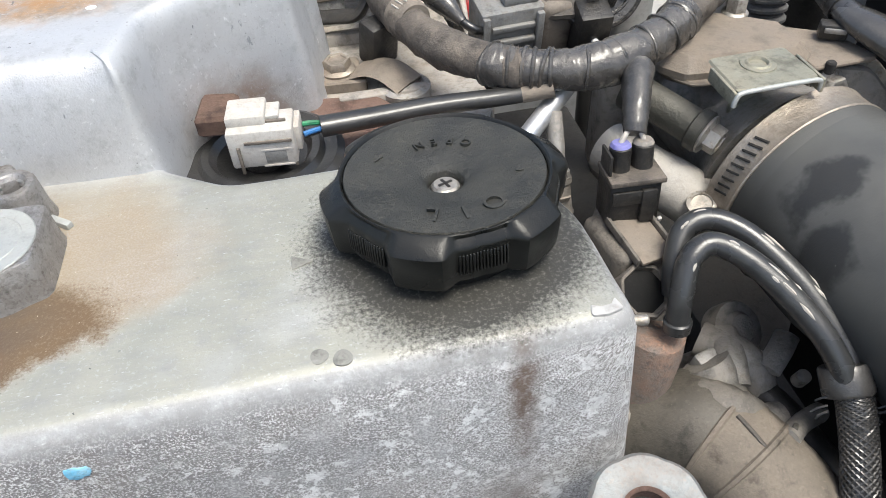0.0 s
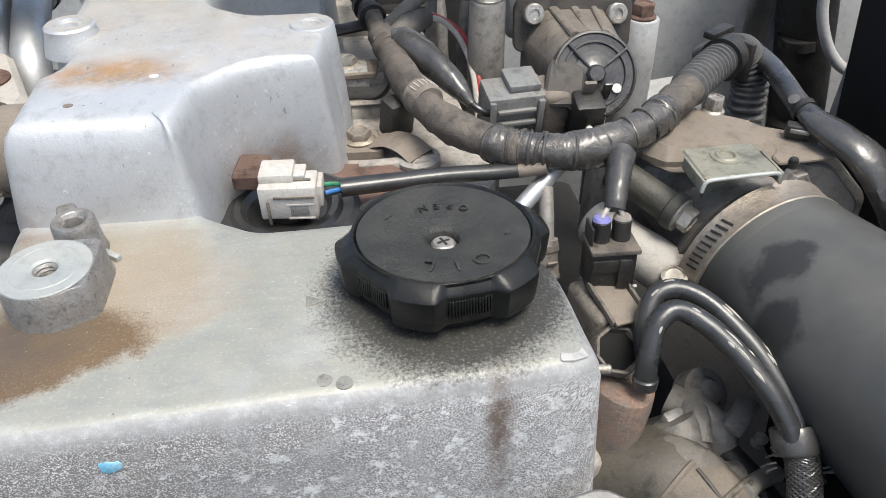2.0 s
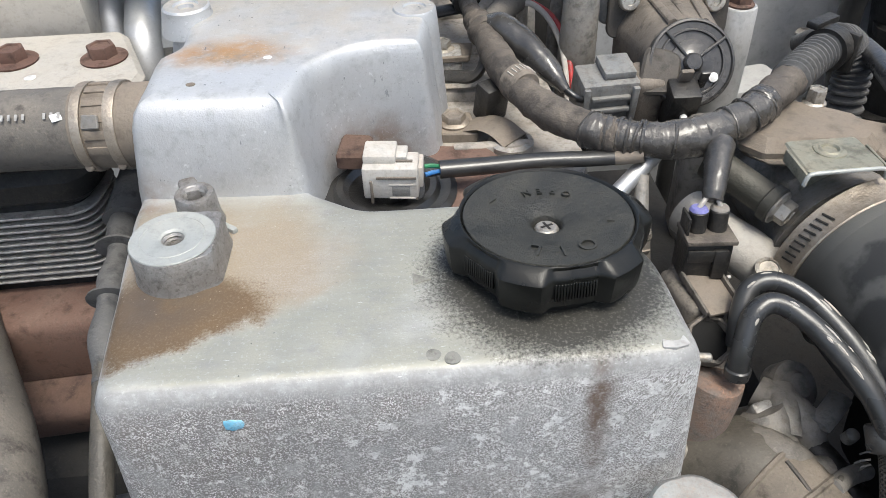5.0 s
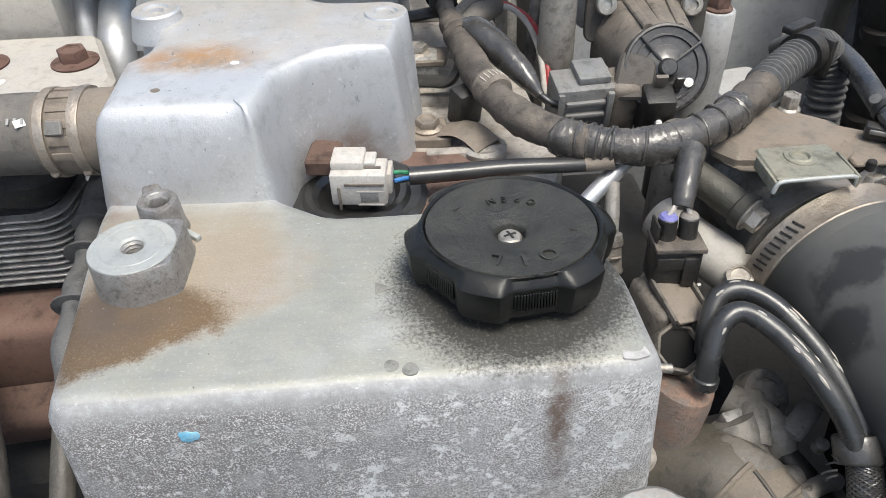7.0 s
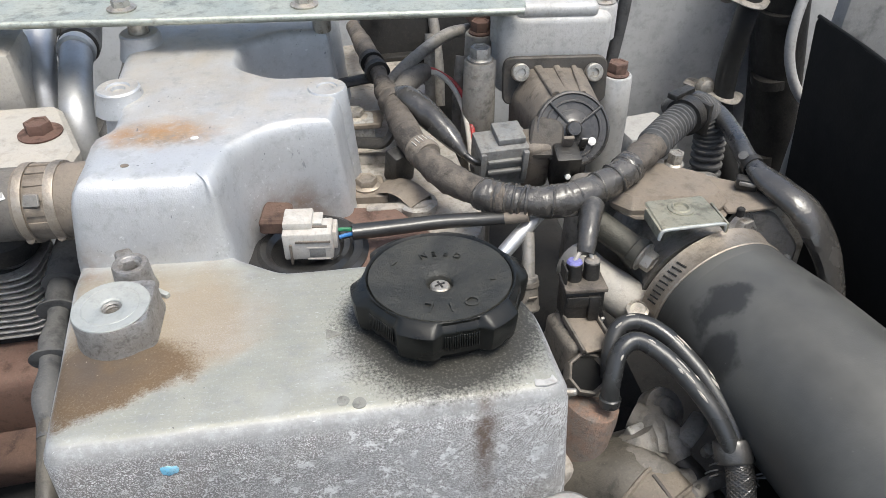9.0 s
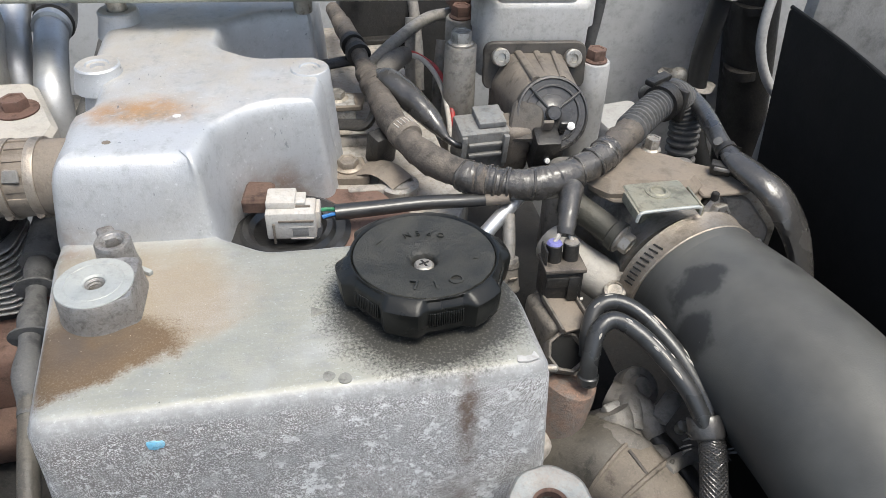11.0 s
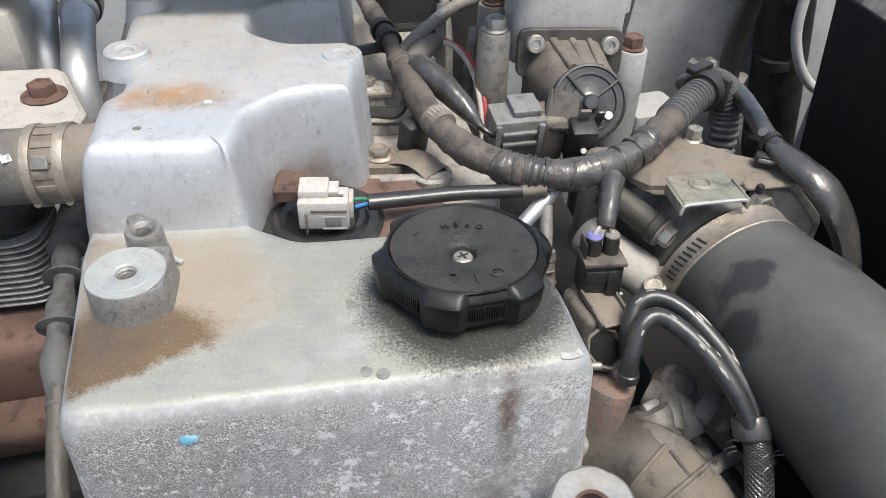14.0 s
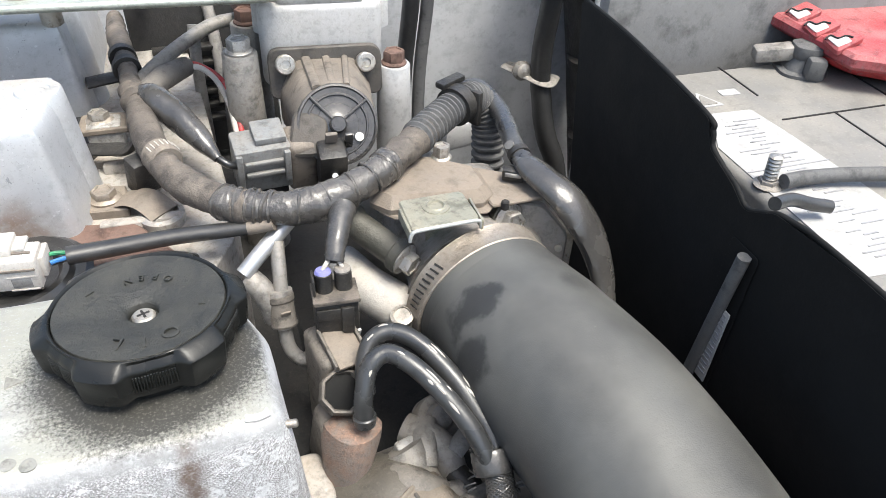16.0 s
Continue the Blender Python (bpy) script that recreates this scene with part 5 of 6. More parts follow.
rail = thing("fuel_rail_block", (0.03, 0.06, -0.13), "dirty grey-brown fuel block with clipped top", "fuel block")
box(b := B(), (0.0310, 0.0760, -0.076), (0.024, 0.030, 0.068), (0, 0, 10), 0.004, 3)
part("body", b, BLOCKCAST, rail)
box(b := B(), (0.0285, 0.0540, -0.094), (0.027, 0.030, 0.058), (18, 0, 10), 0.006, 3)
part("port_body", b, BLOCKCAST, rail)
box(b := B(), (0.0345, 0.0680, -0.0405), (0.0150, 0.0230, 0.0020), (10, 3, 12), 0.0006)
part("top_clip", b, TAN, rail)
for dx in (-0.0085, 0.0085):
    box(b := B(), (0.0345 + dx, 0.0680, -0.0398), (0.0016, 0.0240, 0.0036), (10, 3, 12), 0.0005)
    part("clip_rail", b, BLOCKCAST, rail)
box(b := B(), (0.0430, 0.0745, -0.0395), (0.0020, 0.0016, 0.0080), (20, 0, 12), 0.0004)
part("clip_hook", b, ALU_DULL, rail)
PORT = (0.10, -0.55, 0.83)
lathe(b := B(), [(0.0112, -0.008), (0.0116, 0.0), (0.0110, 0.0012), (0.0098, 0.0012), (0.0090, -0.0005), (0.0086, -0.006)], (0.0295, 0.0500, -0.0510), PORT, 8, hollow=True)
part("port_rim", b, BLOCKCAST, rail, "chipped pale octagonal rim")
# flat black disc inside the rim stands in for the opening's shaded depth
lathe(b := B(), [(0.0088, -0.016), (0.0090, -0.0012), (0.0080, -0.0008), (0.0003, -0.0010)], (0.0295, 0.0500, -0.0510), PORT, 20)
part("port_dark_disc", b, SHIELD, rail)
b = B()
lathe(b, [(0.0030, -0.044), (0.0090, -0.040), (0.0110, -0.031), (0.0138, -0.016), (0.0155, -0.004), (0.0150, 0.002), (0.0110, 0.005), (0.0004, 0.006)], (0.0315, 0.0415, -0.0700), (0.20, 0.30, 1), 28, shape=lambda a, j: 0.93 + 0.07 * math.sin(3 * a + 0.4 * j))
solo("rusty_housing", b, ORANGE, "grey rounded housing blotched with orange rust", "housing")
b = B()
box(b, (0.0085, 0.034, -0.105), (0.015, 0.030, 0.034), (0, 8, 8), 0.005, 3)
solo("casting_lug", b, DECK, "dusty pale casting lug beside the cover", "casting")
b = B()
tube(b, [(0.046, 0.132, -0.044), (0.055, 0.113, -0.045), (0.064, 0.102, -0.047), (0.076, 0.094, -0.054), (0.090, 0.090, -0.062)], 0.0125, 24, 8)
solo("white_elbow", b, PLATE, "pale smooth elbow tube behind the connector", "pipe")
for pts, r, mat, lab in (
    ([(-0.006, 0.110, -0.020), (0.004, 0.116, -0.013), (0.018, 0.126, -0.006), (0.028, 0.134, -0.002)], 0.0042, ALU_PIPE, "bright slanting steel pipe"),
    ([(0.0125, 0.119, -0.010), (0.0112, 0.109, -0.022), (0.0100, 0.100, -0.040), (0.0105, 0.094, -0.060), (0.018, 0.090, -0.067), (0.027, 0.094, -0.056), (0.033, 0.100, -0.045)], 0.0036, CAST_GREY, "bent grey steel fuel pipe"),
    ([(-0.004, 0.112, -0.024), (0.002, 0.106, -0.030), (0.006, 0.104, -0.047)], 0.0060, CAST_GREY, "short pale pipe end behind the cap"),
):
    tube(b := B(), pts, r, 14, 8)
    solo("pipe", b, mat, lab, "pipe")
union = thing("pipe_union", (0.0095, 0.098, -0.046), "dusty grey-tan union sleeve on the fuel pipe", "pipe fitting")
UA = Vector((-0.02, 0.42, 0.9)).normalized()
UC = Vector((0.0098, 0.0975, -0.0475))
lathe(b := B(), [(0.0042, -0.001), (0.0066, 0.0), (0.0070, 0.0012), (0.0064, 0.0024), (0.0064, 0.0130), (0.0072, 0.0140), (0.0072, 0.0165), (0.0050, 0.0175)], UC, UA, 24)
part("sleeve", b, BLOCKCAST, union)
lathe(b := B(), [(0.0050, 0.0165), (0.0068, 0.0168), (0.0068, 0.0190), (0.0040, 0.0196)], UC, UA, 24)
part("collar", b, CAST_GREY, union)
box(b := B(), UC + UA * 0.0078 + Vector((0.0012, -0.0058, 0.0026)), (0.0050, 0.0010, 0.0060), (25, 0, 8), 0.0003)
part("tag", b, TAN, union)

hoses = thing("twin_fuel_hoses", (0.06, 0.04, -0.06), "two looped black rubber fuel hoses strapped together", "hose")
H1 = [(0.040, 0.047, -0.052), (0.0405, 0.052, -0.040), (0.046, 0.0595, -0.031), (0.056, 0.0600, -0.028), (0.067, 0.051, -0.030), (0.0775, 0.034, -0.037), (0.0840, 0.020, -0.045), (0.0885, 0.009, -0.053), (0.0895, 0.002, -0.060)]
H2 = [(0.036, 0.034, -0.055), (0.0365, 0.037, -0.042), (0.041, 0.0440, -0.031), (0.050, 0.0465, -0.027), (0.060, 0.0375, -0.029), (0.0700, 0.0240, -0.036), (0.0775, 0.012, -0.044), (0.0825, 0.003, -0.053), (0.0845, -0.002, -0.060)]
for hp in (H1, H2):
    tube(b := B(), hp, 0.0045, 18, 10)
    part("hose", b, SCUFFED, hoses)
rnd = random.Random(11)
for hp in (H1, H2):
    pts = spline(hp, 10)
    for k in range(8):
        i0 = rnd.randint(14, len(pts) - 9)
        a = rnd.uniform(0.9, 2.0)
        d = (pts[i0 + 1] - pts[i0]).normalized()
        s1 = d.cross(Vector((0, 0, 1))).normalized()
        s2 = s1.cross(d)
        off = (s1 * math.cos(a) + s2 * math.sin(a)) * 0.00415
        ln = rnd.randint(2, 5)
        tube(b := B(), [pts[j] + off for j in range(i0, i0 + ln + 1)], lambda u: 0.0003 + 0.0004 * math.sin(math.pi * u), 6, 3)
        part("scuff", b, PLATE, hoses, "pale scuff on rubber")
cyl(b := B(), (0.0360, 0.0333, -0.0575), (0.0361, 0.0345, -0.0520), 0.0050, 0.0055)
part("hose_end", b, SCUFFED, hoses)
b = B()
lathe(b, [(0.0092, 0), (0.0098, 0.001), (0.0098, 0.010), (0.0092, 0.011)], (0.0870, -0.0035, -0.0650), (0.02, 0.62, 0.55), 24, shape=lambda a, j: 1 - 0.12 * abs(math.sin(a)))
part("strap", b, EGRDISC, hoses, "black plastic strap")
bp = [(0.0885, 0.001, -0.061), (0.0885, -0.008, -0.070), (0.0858, -0.0225, -0.084), (0.081, -0.040, -0.104), (0.077, -0.06, -0.14)]
tube(b := B(), bp, lambda u: 0.0062, 18, 12, wave=lambda i, u, a: 1 + 0.05 * math.sin(6 * a + i * 1.3) * math.sin(6 * a - i * 1.3))
part("braided_sleeve", b, BLACK, hoses, "dark woven braid")
line = spline(bp, 16)
for k in range(28):
    b = B()
    w = []
    for i, q in enumerate(line[:48]):
        t = (line[i + 1] - q).normalized()
        s1 = t.cross(Vector((1, 0, 0))).normalized()
        s2 = t.cross(s1)
        a = 2 * math.pi * (k // 2) / 14 + (0.25 if k % 2 else -0.25) * i
        w.append(q + (s1 * math.cos(a) + s2 * math.sin(a)) * 0.0063)
    tube(b, w, 0.00048, 5, 1, smooth=False)
    part("braid_strand", b, EGRDISC, hoses)
b = B()
rnd = random.Random(4)
for k in range(26):
    a = rnd.uniform(0, 6.28)
    q = Vector((0.0868 + 0.010 * math.cos(a), -0.0065 + 0.006 * math.sin(a), -0.0665 + 0.006 * math.sin(a)))
    d = Vector((math.cos(a), math.sin(a) * 0.6, rnd.uniform(-0.8, 0.8))) * rnd.uniform(0.002, 0.0055)
    tube(b, [q, q + d * 0.6, q + d + Vector((0, 0, rnd.uniform(-0.002, 0.001)))], 0.0005, 4, 2)
tagged(part("frayed_ends", b, BLACK, hoses, "frayed braid ends"), kind="stuff")

elbow = thing("ribbed_elbow_hose", (0.04, -0.01, -0.14), "brown dusty moulded rubber elbow hose", "hose")
EP = [(0.012, 0.036, -0.140), (0.026, 0.032, -0.116), (0.0445, 0.018, -0.1035), (0.0560, 0.0010, -0.1040), (0.0660, -0.0200, -0.1120), (0.0730, -0.0420, -0.1260), (0.077, -0.065, -0.150)]
tube(b := B(), EP[:3] + [(0.0515, 0.0085, -0.1030)], lambda u: 0.0210 + 0.0018 * math.sin(u * 2.6), 44, 12, wave=wrinkle(0.010, 5))
part("dome", b, BROWN_HOSE, elbow, "smooth olive-grey elbow")
tube(b := B(), [(0.0495, 0.0110, -0.1030)] + EP[3:], lambda u: 0.0229 - 0.0006 * math.sin(u * 9), 44, 12, wave=wrinkle(0.015, 6))
part("cuff", b, CUFF, elbow, "tan dusty cuff")
el = spline(EP, 12)
for k, rr in ((30, 0.0228), (38, 0.0232), (48, 0.0230)):
    d = (el[k + 1] - el[k - 1]).normalized()
    lathe(b := B(), [(rr - 0.0008, -0.0016), (rr + 0.0004, -0.0007), (rr + 0.0004, 0.0007), (rr - 0.0008, 0.0016)], el[k], d, 44, hollow=True)
    part("rib", b, CUFF, elbow)
tube(b := B(), [(0.0525, 0.0060, -0.0805), (0.0548, -0.0010, -0.0812), (0.0588, -0.0100, -0.0850), (0.0625, -0.0165, -0.0892)], 0.0010, 8, 5)
part("wire_clip", b, DARKCAST, elbow, "thin steel spring wire")
slab(b := B(), [(-0.0045, -0.005, 0.001), (0.0045, -0.005, 0.001), (0.0035, 0.005, 0.002), (-0.001, 0.007, 0.002)], 0.001, 0.002, 0.0005, pose(0.0745, -0.0030, -0.0905, 70, 10, 50))
part("tab", b, BROWN_HOSE, elbow)

# clutter seen down beside the hose
for pts, r, mat, lab in (
    ([(0.055, 0.035, -0.085), (0.062, 0.020, -0.100), (0.075, 0.00, -0.12)], 0.010, CAST_GREY, "grey casting under the fuel hoses"),
    ([(0.048, 0.014, -0.105), (0.062, 0.010, -0.098), (0.078, 0.010, -0.100)], 0.008, CAST_GREY, "grey clamped pipe under the fuel hoses"),
    ([(0.076, 0.030, -0.10), (0.086, 0.010, -0.105), (0.10, -0.02, -0.12)], 0.007, BLACK, "dark hose under the intake"),
    ([(0.100, -0.02, -0.105), (0.092, -0.05, -0.11), (0.095, -0.09, -0.13)], 0.005, BLACK, "thin black cable under the intake"),
    ([(0.108, -0.02, -0.115), (0.104, -0.06, -0.12), (0.110, -0.10, -0.14)], 0.005, BLACK, "thin black cable under the intake"),
):
    tube(b := B(), pts, r, 14, 8)
    solo("lower_pipe", b, mat, lab, "pipe")
low = thing("lower_casting", (0.07, 0.02, -0.2), "dull grey engine casting low under the fuel hoses", "casting")
box(b := B(), (0.066, 0.030, -0.150), (0.060, 0.080, 0.050), (6, 4, 12), 0.010, 4)
part("body", b, CAST_GREY, low)
for x, y, r, top in ((0.058, 0.022, 0.011, -0.112), (0.082, 0.040, 0.009, -0.114), (0.078, 0.004, 0.007, -0.116)):
    lathe(b := B(), [(r * 1.3, -0.150), (r * 1.1, top - 0.008), (r, top - 0.001), (r * 0.9, top), (0.0004, top)], (x, y, 0), seg=22)
    boss = part("boss", b, CAST_GREY, low)
    hexa(b := B(), (x, y, top), (0, 0, 1), r, 0.005, r * 0.8)
    part("bolt", b, BOLT, boss)
link = thing("throttle_linkage", (0.075, 0.04, -0.12), "dull grey linkage of disc, lever and bracket below the hoses", "linkage")
lathe(b := B(), [(0.0120, -0.010), (0.0128, -0.002), (0.0122, 0.0), (0.0080, 0.0004), (0.0060, 0.003), (0.0003, 0.0034)], (0.0790, 0.0500, -0.0890), (0.25, -0.55, 0.8), 28)
part("disc", b, CAST_GREY, link)
tube(b := B(), [(0.0950, 0.0400, -0.0860), (0.0870, 0.0330, -0.0860), (0.0790, 0.0270, -0.0880)], 0.0052, 12, 5, 0.45)
part("lever", b, CAST_GREY, link)
tube(b := B(), [(0.0700, 0.0490, -0.0850), (0.0665, 0.0360, -0.0840), (0.0630, 0.0230, -0.0880)], 0.0060, 12, 5, 0.4)
part("bracket", b, CAST_GREY, link)
slab(b := B(), [(0.0735, 0.0300, 0.001), (0.0830, 0.0330, 0.001), (0.0765, 0.0420, 0.001)], -0.0860, 0.003)
part("web", b, CAST_GREY, link)
box(b := B(), (0.0570, 0.0360, -0.0900), (0.0110, 0.0100, 0.0120), (10, 0, 14), 0.002)
part("block", b, ALU_DULL, link)
lathe(b := B(), [(0.0030, -0.004), (0.0030, 0.002), (0.0003, 0.0024)], (0.0890, 0.0190, -0.0860), (0, -0.3, 1), 14)
part("pin_end", b, STEEL, link)
b = B()
tube(b, [(0.196, 0.030, -0.100), (0.200, 0.000, -0.090), (0.205, -0.035, -0.084), (0.208, -0.08, -0.085), (0.208, -0.16, -0.10)], 0.011, 24, 8, 1.4)
solo("air_duct", b, GREY_HOSE, "grey plastic air duct below the intake hose", "duct")
for pts, r, mat, lab in (
    ([(0.060, 0.050, -0.090), (0.075, 0.035, -0.092), (0.080, 0.02, -0.11)], 0.008, CAST_GREY, "dull metal elbow below the fuel hoses"),
    ([(0.046, 0.022, -0.090), (0.056, 0.012, -0.088), (0.066, 0.012, -0.098)], 0.009, GREY_HOSE, "ribbed grey hose stub below the fuel hoses"),
    ([(0.070, -0.004, -0.088), (0.082, 0.004, -0.094), (0.096, 0.01, -0.10)], 0.004, CAST_GREY, "thin grey lever below the fuel hoses"),
):
    tube(b := B(), pts, r, 16, 8, wave=wrinkle(0.05, 12))
    solo("lower_fitting", b, mat, lab, "fitting")
b = B()
cyl(b, (-0.004, 0.006, -0.0085), (0.0042, 0.005, -0.0085), 0.0017)
solo("pin", b, STEEL, "small bright steel pin at the cover's corner", "pin")

# lifting eye in front of the cover
eye = thing("lifting_eye", (-0.005, -0.03, -0.10), "grey steel lifting eye with a rusty hole", "lifting eye")
em = pose(-0.0055, -0.034, -0.053, 8, 0, -14)
b = B()
lathe(b, [(0.0080, -0.004), (0.0180, -0.004), (0.0192, -0.003), (0.0192, 0.002), (0.0178, 0.0034), (0.0096, 0.0030), (0.0080, 0.002), (0.0080, -0.004)], em.translation, em.to_3x3() @ Vector((0, 0, 1)), 48, hollow=True, shape=lambda a, j: 1 - (0.035 * (1 - abs(math.cos(4 * a))) if 1 <= j <= 4 else 0))
ring = part("ring", b, EYE, eye)
lathe(b := B(), [(0.0082, -0.0044), (0.0073, -0.004), (0.0072, 0.0012), (0.0084, 0.0024)], em.translation, em.to_3x3() @ Vector((0, 0, 1)), 36, hollow=True)
part("rusty_bore", b, RUST_RED, ring, "red-brown rusty bore")
box(b := B(), (-0.008, -0.047, -0.098), (0.030, 0.006, 0.080), (-12, 0, -14), 0.002)
part("shank", b, BOLT, eye)

# ---- battery side ----
sh = thing("battery_shield", (0.26, 0.09, -0.28), "matt black plastic battery shield with a notched rim", "shield")
prof = rounded([(-0.30, -0.30, 0.01), (0.150, -0.30, 0.01), (0.222, 0.060, 0.004), (0.160, 0.0585, 0.01), (0.083, 0.051, 0.005), (0.076, 0.038, 0.006), (0.054, 0.031, 0.01), (0.042, 0.024, 0.008), (0.024, 0.035, 0.010), (-0.024, 0.039, 0.01), (-0.30, 0.035, 0.01)])
shm = Matrix(((0, 0, 1, 0.224), (1, 0, 0, 0), (0, 1, 0, 0), (0, 0, 0, 1)))
b = B()
prism(b, prof, [(0, -0.0016), (0.0, 0.0012), (-0.0006, 0.0016)], shm)
part("panel", b, SHIELD, sh)
rimline = [(0.224, y, z) for y, z in ((0.222, 0.060), (0.160, 0.0585), (0.088, 0.0515), (0.079, 0.046), (0.076, 0.039), (0.066, 0.0345), (0.054, 0.031), (0.042, 0.0255), (0.030, 0.031), (0.018, 0.036), (-0.024, 0.039), (-0.20, 0.0365))]
tube(b := B(), rimline, 0.0014, 10, 8)
part("rolled_rim", b, SHIELD, sh)
slab(b := B(), [(-0.010, -0.060, 0.003), (0.010, -0.060, 0.003), (0.010, 0.060, 0.003), (-0.010, 0.060, 0.003)], 0.0004, 0.0004, 0.0001, pose(0.2218, 0.032, -0.050, 90, 0, -90))
part("slot", b, SHIELD, sh)
slot = thing("support_rod", (0.219, 0.044, -0.15), "grey steel rod beside a white sticker", "rod")
tube(b := B(), [(0.2185, 0.0280, 0.008), (0.2185, 0.0325, -0.045), (0.2185, 0.0385, -0.125)], 0.0034, 12, 4)
part("rod", b, CONDUIT, slot)
slab(b := B(), [(-0.0042, -0.025, 0.0005), (0.0042, -0.025, 0.0005), (0.0042, 0.025, 0.0005), (-0.0042, 0.025, 0.0005)], 0.0004, 0.0006, 0.0001, pose(0.2200, 0.0282, -0.052, 90, 0, -90))
lab_ = part("sticker", b, PAPER, slot, "worn white printed sticker")
for i in range(14):
    box(b := B(), (0.2193, 0.0282, -0.030 - i * 0.0032), (0.0004, 0.0058, 0.0012), (0, 0, 0), 0)
    part("print_bar", b, INK, lab_)

TOP = 0.020
bat = thing("battery", (0.33, 0.03, -0.2), "grey car battery with white labels on top", "battery")
box(b := B(), (0.335, 0.030, TOP - 0.11), (0.18, 0.316, 0.22), bevel=0.005, seg=3)
part("case", b, BATTERY, bat)
for (xx, yy, sx, sy) in ((0.345, 0.118, 0.075, 0.0), (0.345, 0.095, 0.0, 0.045), (0.312, 0.168, 0.0, 0.040), (0.395, 0.03, 0.0, 0.28)):
    box(b := B(), (xx, yy, TOP + 0.0002), (sx + 0.0010, sy + 0.0010, 0.0008), bevel=0)
    part("lid_groove", b, DARK, bat)
slab(b := B(), [(0.249, -0.010, 0.002), (0.306, -0.012, 0.002), (0.303, 0.050, 0.003), (0.300, 0.100, 0.003), (0.296, 0.133, 0.003), (0.269, 0.134, 0.002), (0.250, 0.100, 0.002)], TOP + 0.0006, 0.001, 0.0001)
lb = part("label", b, PAPER, bat, "white warning label, print worn")
box(b := B(), (0.276, 0.074, TOP + 0.0008), (0.052, 0.0008, 0.0004), (0, 0, 0), 0)
part("print_rule", b, INK, lb)
rnd = random.Random(7)
for i in range(34):
    yy = 0.0 + 0.0037 * i
    ln = rnd.uniform(0.008, 0.020)
    box(b := B(), (0.266 + rnd.uniform(0, 0.020), yy, TOP + 0.0008), (ln, 0.0009, 0.0003), (0, 0, 0), 0)
    part("print_bar", b, INK, lb)
slab(b := B(), [(0.266, 0.142, 0.001), (0.284, 0.142, 0.001), (0.275, 0.160, 0.001)], TOP + 0.0006, 0.0008, 0.0001)
tri = part("label", b, PAPER, bat)
slab(b := B(), [(0.2690, 0.1438, 0.001), (0.2810, 0.1438, 0.001), (0.275, 0.1562, 0.001)], TOP + 0.0010, 0.0008, 0.0001)
part("triangle_print", b, BATTERY, tri)
slab(b := B(), [(0.290, 0.152, 0.001), (0.303, 0.152, 0.001), (0.303, 0.159, 0.001), (0.290, 0.159, 0.001)], TOP + 0.0006, 0.0008, 0.0001)
part("label", b, PAPER, bat)
term = thing("battery_terminal", (0.366, 0.172, TOP), "corroded grey lead battery terminal clamp", "terminal")
lathe(b := B(), [(0.017, 0.0), (0.017, 0.002), (0.013, 0.003), (0.0095, 0.010), (0.011, 0.014), (0.010, 0.018), (0.0003, 0.019)], (0.364, 0.172, TOP), seg=26, shape=lambda a, j: 1 + 0.05 * math.sin(5 * a))
part("post", b, CONDUIT, term)
box(b := B(), (0.347, 0.182, TOP + 0.010), (0.026, 0.013, 0.010), (0, -10, -24), 0.003)
part("clamp", b, CAST_GREY, term)
box(b := B(), (0.361, 0.158, TOP + 0.008), (0.012, 0.010, 0.014), (0, 0, -24), 0.003)
part("lug", b, CONDUIT, term)
tube(b := B(), [(0.374, 0.170, TOP + 0.012), (0.386, 0.154, TOP + 0.008), (0.400, 0.134, TOP + 0.010), (0.420, 0.10, TOP + 0.014), (0.45, 0.06, TOP + 0.016)], 0.0036, 12, 8)
part("red_cable", b, REDWIRE, term)
redc = thing("terminal_cover", (0.42, 0.16, 0.03), "faded red plastic terminal cover, scuffed", "cover")
slab(b := B(), [(0.368, 0.110, 0.003), (0.450, 0.060, 0.004), (0.50, 0.205, 0.004), (0.392, 0.204, 0.003), (0.364, 0.190, 0.003)], 0.040, 0.010, 0.0025)
part("shell", b, RED, redc)
for (xx, yy) in ((0.372, 0.128), (0.374, 0.150), (0.378, 0.172)):
    slab(b := B(), [(-0.010, -0.008, 0.002), (0.012, -0.008, 0.002), (0.012, 0.007, 0.003), (-0.006, 0.008, 0.003)], 0.004, 0.006, 0.0015, pose(xx, yy, 0.040, 4, -16, 8))
    tab = part("raised_tab", b, RED, redc)
    slab(b := B(), [(-0.008, -0.006, 0.001), (0.002, -0.007, 0.001), (0.004, -0.001, 0.001), (-0.001, 0.001, 0.001), (-0.003, 0.005, 0.001), (-0.006, 0.004, 0.001)], 0.0043, 0.0006, 0.0001, pose(xx, yy, 0.040, 4, -16, 8))
    part("scuff", b, PALE, tab, "bare patch worn through red")
    tube(b := B(), [pose(xx, yy, 0.040, 4, -16, 8) @ Vector(q) for q in ((-0.008, 0.004, 0.0044), (-0.003, 0.005, 0.0046), (-0.002, 0.000, 0.0046), (0.003, -0.001, 0.0046), (0.005, -0.005, 0.0046))], 0.0006, 6, 3)
    part("crack", b, DARK, tab, "dark jagged crack")
box(b := B(), (0.435, 0.120, 0.028), (0.05, 0.08, 0.020), (0, 0, -10), 0.004)
part("base", b, RED, redc)
redc.location += Vector((0.0, 0.030, 0.004))
stud = thing("hold_down_stud", (0.254, 0.064, TOP), "threaded steel hold-down stud", "stud")
b = B()
